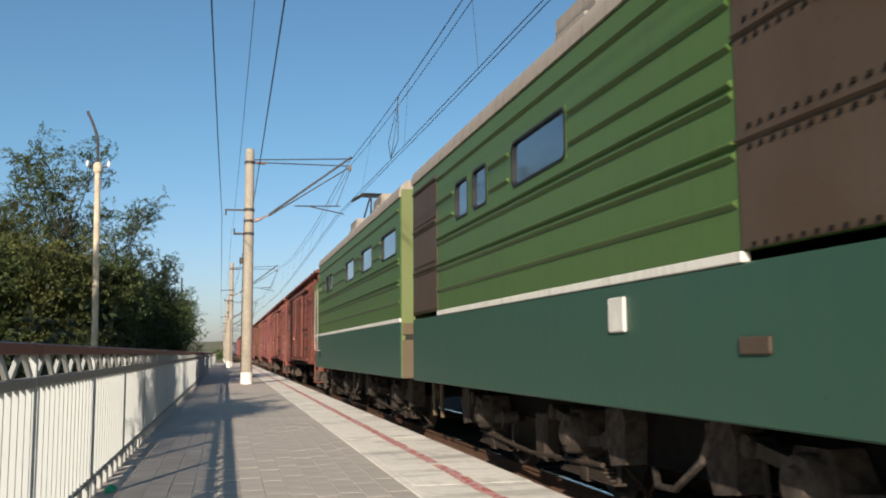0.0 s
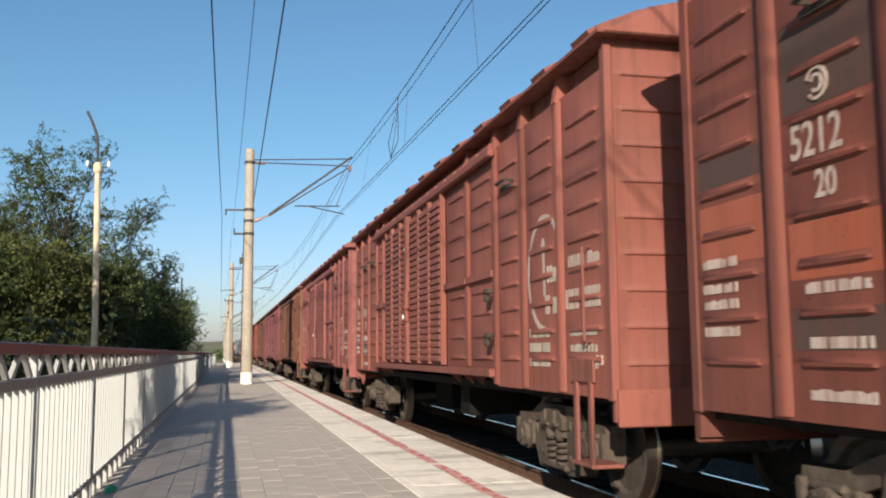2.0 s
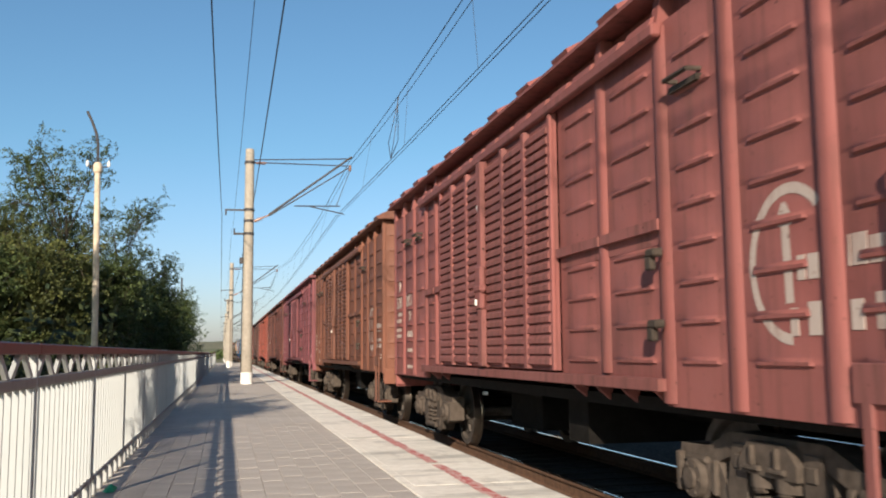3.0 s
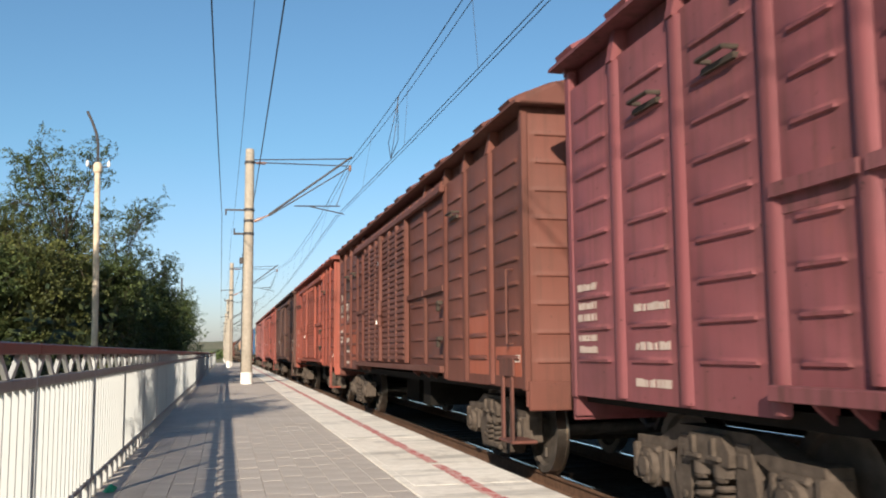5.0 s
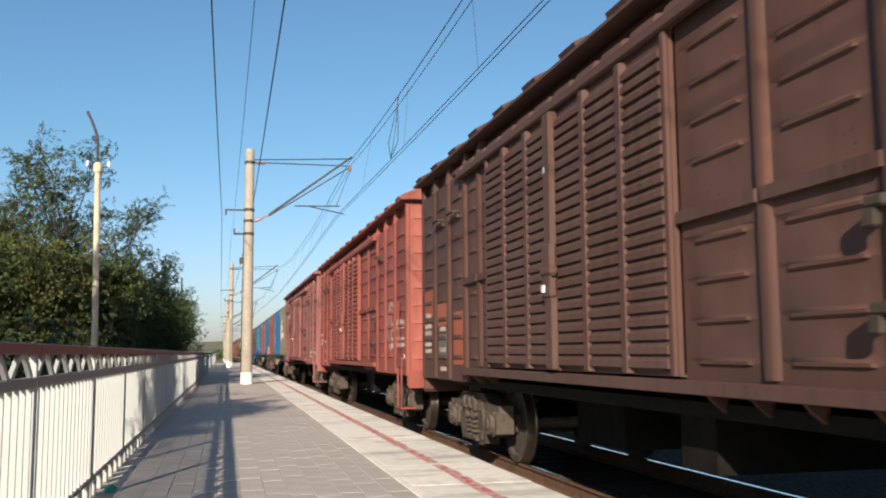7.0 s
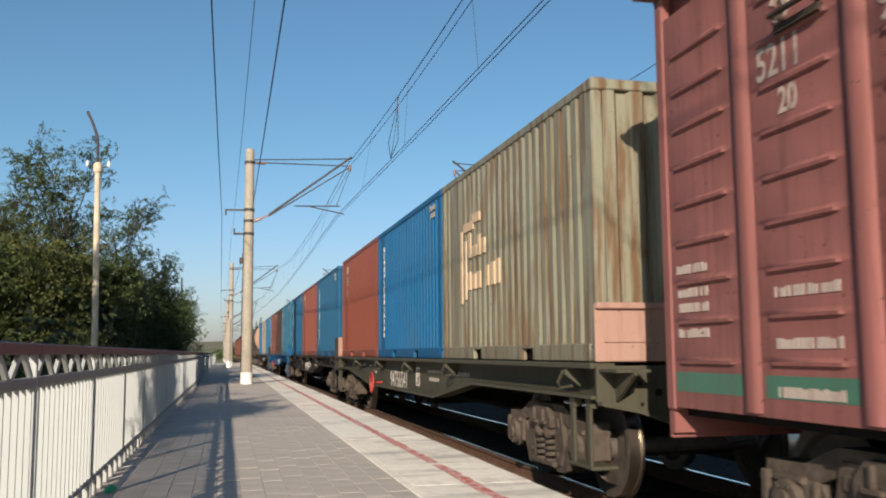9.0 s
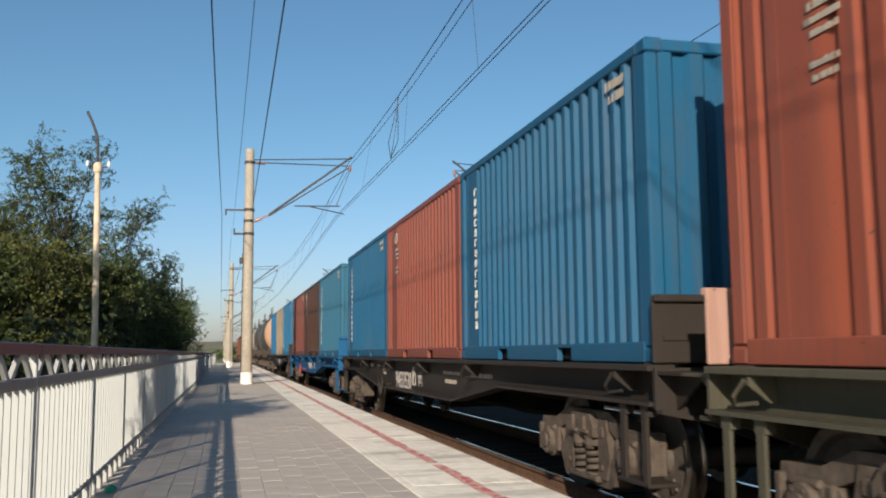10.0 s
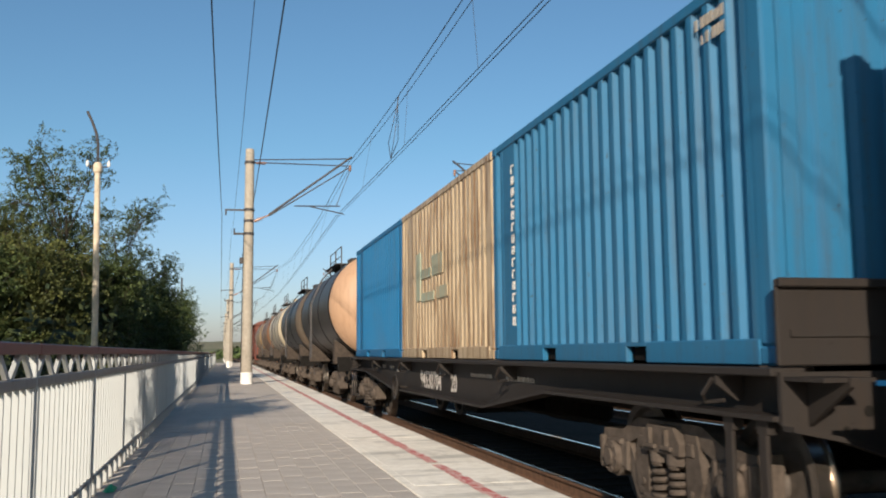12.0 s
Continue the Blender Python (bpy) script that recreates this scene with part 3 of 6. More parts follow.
def build_wires():
    def wire(name, label, pts, r, fine=1):
        w = thing(name, label, "overhead wire")
        line = []
        for a, b in zip(pts, pts[1:]):
            line += [Vector(a).lerp(Vector(b), i / fine) for i in range(fine)]
        part("wire", Shape().tube(line + [Vector(pts[-1])], r, 6), COPPER, w)
        return w
    spans = [(-10.7, 36.0), (36.0, 82.7), (82.7, 129.4), (129.4, 176.0), (176.0, 223.0)]
    for k, (a, b) in enumerate(spans):
        def along(x0, x1, z0, z1, sag, n=14):
            return [(x0 + (x1 - x0) * i / n, a + (b - a) * i / n, z0 + (z1 - z0) * i / n - sag * 4 * (i / n) * (1 - i / n)) for i in range(n + 1)]
        zig = (4.32, 4.95) if k % 2 else (4.95, 4.32)
        w = wire("contact_wire", "pair of copper contact wires over the track", along(zig[0], zig[1], 6.54, 6.54, 0.10), 0.010)
        part("wire", Shape().tube([(x + 0.10, y, z) for x, y, z in along(zig[0], zig[1], 6.54, 6.54, 0.10)], 0.010, 6), COPPER, w)
        lead = 3.95 if k == 0 else 4.87
        m = wire("messenger_wire", "sagging messenger wire with droppers", along(lead, 4.87, 8.78, 8.78, 0.76), 0.012)
        part("wire", Shape().tube([(x + 0.12, y, z - 0.05) for x, y, z in along(lead, 4.87, 8.78, 8.78, 0.82)], 0.009, 6), COPPER, m)
        for i in (2, 4, 6, 8, 10, 12):
            c = i / 14
            q = 4 * c * (1 - c)
            part("dropper", Shape().tube([(lead + (4.87 - lead) * c, a + (b - a) * c, 8.78 - 0.76 * q), (zig[0] + (zig[1] - zig[0]) * c, a + (b - a) * c, 6.55 - 0.10 * q)], 0.005, 4), COPPER, m)
        if k == 0:
            # looped jumper between messenger and contact wire
            y = 24.2
            for d in (-0.10, 0.02, 0.12):
                part("jumper", Shape().tube([(4.64, y + d, 8.18), (4.56 + d, y + d * 2, 7.4), (4.48 + d, y - d, 6.9), (4.46, y + 0.2, 6.48)], 0.010, 5), COPPER, m)
        wire("feeder_wire", "thin dark feeder wire beside the masts", along(-0.38 if k == 0 else -0.06, -0.06, 6.52, 6.52, 0.42), 0.012)
        wire("signal_wire", "thin pale wire beside the masts", along(0.32, 0.36, 5.98, 5.98, 0.30), 0.005)
        wire("earth_wire", "dark earth wire along the masts", along(0.62 if k == 0 else 1.1, 1.12, 6.96, 6.98, 0.20), 0.014)
        part_wire = wire("return_wire", "dark overhead wires of the second track", along(9.6, 9.6, 6.6, 6.6, 0.2), 0.010)
        part("wire", Shape().tube(along(9.6, 9.6, 8.5, 8.5, 0.85), 0.010, 6), COPPER, part_wire)


def build_lamp_post():
    y, k = 17.0, 17.0 / 24
    m = thing("lamp_post", "flaking cream lamp post with bent dark outlet pipe", "lamp post", at=pose(-3.05 * k, y, -0.52) @ Matrix.Translation((0, 0, 1.69 * (1 - k))))
    part("pole", Shape().tube([(0.05, 0, -0.52), (0, 0, 3.2), (-0.05, 0, 6.35)], 0.085, 14, 0.07), LAMP_POLE, m)
    part("head", Shape().lathe([(0.07, 6.22), (0.105, 6.26), (0.11, 6.40), (0.085, 6.48), (0.05, 6.50)], (-0.05, 0, 0), 2, 16), LAMP_POLE, m)
    part("pipe", Shape().tube([(-0.05, 0, 6.5), (-0.06, 0, 6.95), (-0.11, 0, 7.25), (-0.22, 0, 7.55), (-0.34, 0, 7.80)], 0.034, 10), STEEL, m, "bent dark pipe")
    part("cross_arm", Shape().tube([(-0.30, 0, 6.40), (-0.05, 0, 6.36), (0.20, 0, 6.40)], 0.02, 8), STEEL, m)
    for x in (-0.30, 0.21):
        part("insulator", Shape().lathe([(0.015, 6.38), (0.036, 6.42), (0.038, 6.48), (0.020, 6.53), (0.01, 6.56)], (x, 0, 0), 2, 12), WHITEWASH, m, "white porcelain insulator")
    for ob in m.children:
        ob.data.transform(Matrix.Scale(k, 4))
    p = thing("far_post", "thin dark pole behind the trees", "pole", at=pose(-3.4, 82, -0.52))
    part("pole", Shape().tube([(0, 0, 0), (0, 0, 8.2)], 0.07, 8), STEEL, p)
    b = thing("far_lamp", "small far lamp pole with a whitened foot", "lamp post", at=pose(0.62, 78, 0.0))
    part("pole", Shape().tube([(0, 0, 0.5), (0, 0, 4.0)], 0.16, 10), CONCRETE, b)
    part("foot", Shape().lathe([(0.19, 0), (0.19, 0.55)], (0, 0, 0), 2, 12), WHITEWASH, b, "whitewashed foot")


def build_tree(x, y, height, spread, seed, leaf, sparse=1.0, low=0.12):
    """Tapered trunk, limbs and twigs that carry clumps of small leaves."""
    rnd = random.Random(seed)
    t = thing("tree", "dark green leafy tree with an airy top" if sparse < 0.7 else "dense dark green tree", "tree", "trees behind the fence", pose(x, y, -0.55))
    trunk, tips = Shape(), []
    trunk.tube([(0, 0, 0), (0.1, 0.05, height * 0.3), (0.0, 0.1, height * 0.62)], 0.05 + height * 0.016, 8, 0.05)
    for i in range(int(26 + 8 * sparse)):
        h = height * rnd.uniform(low, 0.66)
        a = rnd.uniform(0, 6.28)
        reach = spread * rnd.uniform(0.45, 1.0) * (1.15 - 0.55 * h / height)
        rise = rnd.uniform(0.15, 0.42) * height * (0.5 + h / height)
        p0 = Vector((0.05, 0.05, h))
        p2 = Vector((math.cos(a) * reach, math.sin(a) * reach, min(height, h + rise)))
        p1 = p0.lerp(p2, 0.5) + Vector((rnd.uniform(-.2, .2), rnd.uniform(-.2, .2), 0.12 * height * rnd.random()))
        trunk.tube([p0, p1, p2], 0.028, 5, 0.006)
        for k in range(7):
            q = p1.lerp(p2, k / 6) + Vector([rnd.gauss(0, 0.28) for _ in range(3)])
            trunk.tube([p1.lerp(p2, k / 7), q], 0.012, 3, 0.006)
            tips.append(q)
    part("trunk", trunk, BARK, t)
    v, f = [], []
    for q in tips:
        airy = sparse + 0.15 if q.z > height * 0.55 else 1.0
        for c in range(max(3, int(11 * airy))):
            # a drooping twig with leaflets in pairs along it
            way = Vector((rnd.gauss(0, 1), rnd.gauss(0, 1), rnd.gauss(0.35, 0.6))).normalized()
            start = q + Vector([rnd.gauss(0, 0.13) for _ in range(3)])
            reach = rnd.uniform(0.25, 0.62)
            for k in range(8):
                for side in (-1, 1):
                    f0 = (k + 0.6) / 8
                    p = start + way * reach * f0 + Vector((0, 0, -0.12 * f0 * f0))
                    d = (way.orthogonal().normalized() * side + way * 0.7 + Vector([rnd.gauss(0, 0.45) for _ in range(3)])).normalized()
                    w = d.cross(Vector((rnd.gauss(0, 0.5), rnd.gauss(0, 0.5), 1))).normalized() * rnd.uniform(0.016, 0.030)
                    d *= rnd.uniform(0.08, 0.13)
                    n = len(v)
                    v += [tuple(p), tuple(p + d * 0.5 + w), tuple(p + d), tuple(p + d * 0.5 - w)]
                    f.append((n, n + 1, n + 2, n + 3))
    me = bpy.data.meshes.new("crown")
    me.from_pydata(v, [], f)
    me.materials.append(leaf)
    part("crown", me, leaf, t)


def build_trees():
    for x, y, h, s, seed, leaf, sp in (
            (-5.0, 31.0, 8.3, 2.2, 1, LEAF, 0.50), (-6.4, 28.5, 5.9, 1.9, 2, LEAF_B, 0.55), (-4.9, 28.0, 4.9, 1.5, 3, LEAF_B, 0.9),
            (-3.9, 37.0, 7.3, 2.3, 4, LEAF, 0.36), (-3.1, 41.0, 5.2, 1.6, 5, LEAF, 0.7), (-3.2, 52.0, 5.2, 1.7, 6, LEAF, 0.8),
            (-5.4, 37.0, 5.6, 2.2, 7, LEAF, 0.9), (-8.2, 35.0, 7.0, 2.2, 8, LEAF, 0.60), (-4.0, 32.0, 4.6, 1.5, 9, LEAF, 1.0),
            (-6.6, 27.0, 5.0, 1.7, 10, LEAF, 1.0), (-3.0, 64.0, 5.4, 1.4, 11, LEAF, 0.9), (-4.5, 45.0, 5.4, 1.9, 14, LEAF, 1.0),
            (-6.6, 12.5, 6.2, 1.6, 12, LEAF, 0.7), (-4.2, 7.2, 6.3, 1.4, 13, LEAF, 0.45), (-4.9, 9.0, 6.0, 1.5, 15, LEAF, 0.9)):
        build_tree(x, y, h, s, seed, leaf, sp)
    # low undergrowth behind the fence
    rnd = random.Random(77)
    v, f = [], []
    for _ in range(26000):
        y = rnd.uniform(21, 70)
        x = -3.0 - abs(rnd.gauss(0, 3.0))
        top = 2.3 * rnd.random() ** 0.6 * (1.0 + 0.35 * math.sin(y * 0.7) + 0.3 * math.sin(x * 1.3))
        p = Vector((x, y, -0.5 + top * rnd.random()))
        d = Vector([rnd.gauss(0, 1) for _ in range(3)]).normalized()
        w = d.orthogonal().normalized() * 0.065
        d *= 0.15
        n = len(v)
        v += [tuple(p - d), tuple(p + w), tuple(p + d), tuple(p - w)]
        f.append((n, n + 1, n + 2, n + 3))
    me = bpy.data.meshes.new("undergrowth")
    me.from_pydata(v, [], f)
    me.materials.append(LEAF_SHADE)
    tagged(new("undergrowth", me), "shrubby undergrowth behind the fence, canopy shade in its leaf colour", "shrubs", kind="stuff")
    # far line of bushes
    v, f = [], []
    for _ in range(9000):
        y = rnd.uniform(260, 420)
        x = rnd.uniform(-160, 60)
        p = Vector((x, y, -0.5 + 2.6 * rnd.random() * (1 + 0.5 * math.sin(x * 0.2))))
        d = Vector([rnd.gauss(0, 1) for _ in range(3)]).normalized()
        w = d.orthogonal().normalized() * 0.5
        n = len(v)
        v += [tuple(p - d), tuple(p + w), tuple(p + d), tuple(p - w)]
        f.append((n, n + 1, n + 2, n + 3))
    me = bpy.data.meshes.new("far_bushes")
    me.from_pydata(v, [], f)
    me.materials.append(LEAF)
    tagged(new("far_bushes", me), "far line of grey-green bushes", "bushes", kind="stuff")


build_ground()
build_track(TRACK_X)
build_track(9.70)
build_platform()
build_fence()
build_mast()
build_wires()
build_lamp_post()


def build_scrap():
    m = thing("plastic_scrap", "small crumpled green plastic scrap at the fence foot", "litter", at=pose(-0.93, 8.35, 0.004))
    s = Shape().add([(0, 0, 0), (0.07, 0.02, 0.004), (0.09, 0.09, 0.03), (0.01, 0.08, 0.05), (0.04, 0.04, 0.07), (-0.03, 0.05, 0.01)], [(0, 1, 4), (1, 2, 4), (2, 3, 4), (3, 5, 4), (5, 0, 4), (0, 5, 3, 2, 1)])
    part("scrap", s, plain("green_plastic", (0.02, 0.42, 0.22), 0.4, 0, 0.1, 20, 0.1), m)


build_scrap()
build_trees()

# ---- the train ----
# Each vehicle: local origin on the rails at its end towards the camera, y along the train, z up from the rails.
TRAIN = []        # (vehicle, place along the train)
AXLES = []        # wheelsets that turn


def place(s):
    return pose(TRACK_X, s, RAIL_Z)


FRAME_MESH = {}


def make_wheelset(parent, at, r=0.475, hubs=True):
    s = Shape()
    for k in (-1, 1):
        x = 0.80 * k
        prof = [(0.07, -0.09), (0.12, -0.09), (0.13, -0.03), (r - 0.10, -0.02), (r - 0.075, -0.065), (r + 0.0, -0.065)]
        rim = prof + [(r, 0.045), (r + 0.028, 0.05), (r + 0.026, 0.068), (r - 0.075, 0.068), (r - 0.10, 0.03), (0.12, 0.03), (0.11, 0.09), (0.07, 0.09)]
        s.lathe([(a, -k * b) for a, b in rim], (x, 0, 0), 0, 36)
    s.tube([(-1.0, 0, 0), (1.0, 0, 0)], 0.075, 12)
    for k in (-1, 1):     # balance marks that show the turning
        s.box(0.83 * k - 0.02, 0.83 * k + 0.02, -0.04, 0.04, 0.20, 0.30)
    if (r, "wheelset") not in FRAME_MESH:
        me = s.mesh("wheelset", WHEEL)
        me.materials.append(TREAD)
        for p in me.polygons:
            if math.hypot(p.center.y, p.center.z) > r - 0.03 and abs(p.center.x) < 0.86:
                p.material_index = 1
        FRAME_MESH[(r, "wheelset")] = me
    ob = part("wheelset", FRAME_MESH[(r, "wheelset")], TREAD, parent, "worn steel wheelset with bright treads", at)
    AXLES.append((ob, at))
    return ob


def make_bogie(car, y, name="bogie"):
    """Cast three-piece freight bogie: bolster, two side frames with spring nests, axle boxes, wheelsets."""
    b = part(name, Shape().box(-1.00, 1.00, -0.16, 0.16, 0.42, 0.66, 0.03).lathe([(0.22, 0.66), (0.22, 0.80)], (0, 0, 0), 2, 16), DARK, car, "dusty cast steel bogie", pose(0, y, 0))
    if "side_frame" not in FRAME_MESH:
        f = Shape()
        x0, x1 = -0.10, 0.09
        # top chord falls to the axle boxes, lower chord carries the springs
        f.prism([(-1.20, 0.60), (-1.18, 0.70), (-0.80, 0.71), (-0.50, 0.83), (0.50, 0.83), (0.80, 0.71), (1.18, 0.70), (1.20, 0.60), (0.76, 0.58), (0.42, 0.70), (-0.42, 0.70), (-0.76, 0.58)], 0, x0, x1)
        f.prism([(-0.80, 0.60), (-0.66, 0.60), (-0.44, 0.27), (0.44, 0.27), (0.66, 0.60), (0.80, 0.60), (0.56, 0.20), (0.50, 0.17), (-0.50, 0.17), (-0.56, 0.20)], 0, x0, x1)
        for k in (-1, 1):
            f.prism([(k * 0.30, 0.24), (k * 0.46, 0.24), (k * 0.54, 0.44), (k * 0.46, 0.76), (k * 0.30, 0.76)], 0, x0 - 0.02, x1)
            f.box(x0 - 0.04, x1, k * 1.17 - 0.035, k * 1.17 + 0.035, 0.36, 0.64, 0.012)
            f.box(x0 - 0.03, x1, k * 0.70 - 0.03, k * 0.70 + 0.03, 0.38, 0.62, 0.012)
            f.box(x0 - 0.035, x0, k * 0.38 - 0.05, k * 0.38 + 0.05, 0.60, 0.70, 0.01)
            f.tube([(x0 - 0.035, k * 0.38, 0.34), (x0 + 0.02, k * 0.38, 0.34)], 0.028, 8)
        f.box(x0 - 0.06, x1, -0.34, 0.34, 0.205, 0.262, 0.015)
        FRAME_MESH["side_frame"] = f.mesh("side_frame", DUST)
        # end of the bolster with its cast pockets, over the springs
        e = Shape().prism([(-0.30, 0.60), (0.30, 0.60), (0.30, 0.69), (0.20, 0.80), (-0.20, 0.80), (-0.30, 0.69)], 0, -0.17, 0.05)
        for q in (-0.13, 0.13):
            e.box(-0.20, -0.165, q - 0.08, q + 0.08, 0.625, 0.66, 0.008).box(-0.20, -0.165, q - 0.012, q + 0.012, 0.66, 0.78)
        FRAME_MESH["bolster_end"] = e.mesh("bolster_end", DUST)
        sp = Shape()
        for q in (-0.135, 0.135):
            sp.tube([(-0.03 + 0.095 * math.cos(a), q + 0.095 * math.sin(a), 0.29 + 0.22 * a / (2 * math.pi * 3.6)) for a in np.linspace(0, 2 * math.pi * 3.6, 48)], 0.024, 6)
            sp.lathe([(0.04, 0.262), (0.12, 0.262), (0.12, 0.280), (0.04, 0.284)], (-0.03, q, 0), 2, 14).lathe([(0.04, 0.518), (0.125, 0.52), (0.125, 0.60)], (-0.03, q, 0), 2, 14)
        FRAME_MESH["spring"] = sp.mesh("spring", DUST)
        ab = Shape().lathe([(0.03, -0.185), (0.07, -0.185), (0.075, -0.165), (0.13, -0.16), (0.14, -0.14), (0.14, -0.11), (0.165, -0.10), (0.165, 0.10)], (0, 0, 0), 0, 20)
        ab.box(-0.11, 0.10, -0.19, 0.19, -0.09, 0.14, 0.02).box(-0.13, 0.08, -0.15, 0.15, 0.10, 0.16, 0.02)
        for a in range(6):
            ab.box(-0.172, -0.155, 0.105 * math.cos(a * 1.047) - 0.012, 0.105 * math.cos(a * 1.047) + 0.012, 0.105 * math.sin(a * 1.047) - 0.012, 0.105 * math.sin(a * 1.047) + 0.012)
        FRAME_MESH["axle_box"] = ab.mesh("axle_box", DUST)
        FRAME_MESH["brake_beam"] = Shape().box(-0.9, 0.9, -0.04, 0.04, 0.30, 0.38, 0.01).box(-0.83, -0.70, -0.05, 0.02, 0.28, 0.66, 0.02).box(0.70, 0.83, -0.05, 0.02, 0.28, 0.66, 0.02).mesh("brake_beam", IRON)
    for k in (-1, 1):
        turn = 180 if k > 0 else 0
        part("side_frame", FRAME_MESH["side_frame"], DUST, b, at=pose(1.05 * k, 0, 0, 0, 0, turn))
        part("bolster_end", FRAME_MESH["bolster_end"], DUST, b, at=pose(1.05 * k, 0, 0, 0, 0, turn))
        part("spring", FRAME_MESH["spring"], DUST, b, "coil springs of the bogie", pose(1.07 * k, 0, 0, 0, 0, turn))
        part("brake_beam", FRAME_MESH["brake_beam"], IRON, b, at=pose(0, 0.40 * k, 0))
        for e in (-1, 1):
            part("axle_box", FRAME_MESH["axle_box"], DUST, b, at=pose(1.06 * k, 0.925 * e, 0.475, 0, 0, turn))
        make_wheelset(b, pose(0, 0.925 * k, 0.475))
    return b


def coupler(car, y, way):
    """Knuckle coupler and draft sill at an end; way is -1 towards the loco, 1 towards the tail."""
    s = Shape().box(-0.16, 0.16, min(y, y + 0.42 * way), max(y, y + 0.42 * way), 0.95, 1.20, 0.03)
    s.prism([(-0.21, y + 0.42 * way), (0.20, y + 0.42 * way), (0.24, y + 0.66 * way), (0.05, y + 0.60 * way), (-0.20, y + 0.70 * way)], 2, 0.90, 1.22)
    part("coupler", s, IRON, car)
    part("air_hose", Shape().tube([(-0.35, y, 0.98), (-0.36, y + 0.3 * way, 0.80), (-0.33, y + 0.55 * way, 0.62), (-0.2, y + 0.7 * way, 0.66)], 0.028, 8), RUBBER_AND_UNLIT, car)


def corner_step(car, y, material):
    """Shunter's step hung from a corner: two flat bars and a tread."""
    s = Shape()
    for q in (y + 0.02, y + 0.34):
        s.box(-1.43, -1.40, q, q + 0.075, 0.42, 1.14, 0.006)
    s.box(-1.45, -1.16, y - 0.02, y + 0.46, 0.39, 0.425, 0.008)
    s.box(-1.43, -1.405, y - 0.03, y + 0.47, 1.10, 1.30, 0.006)
    part("step", s, material, car)


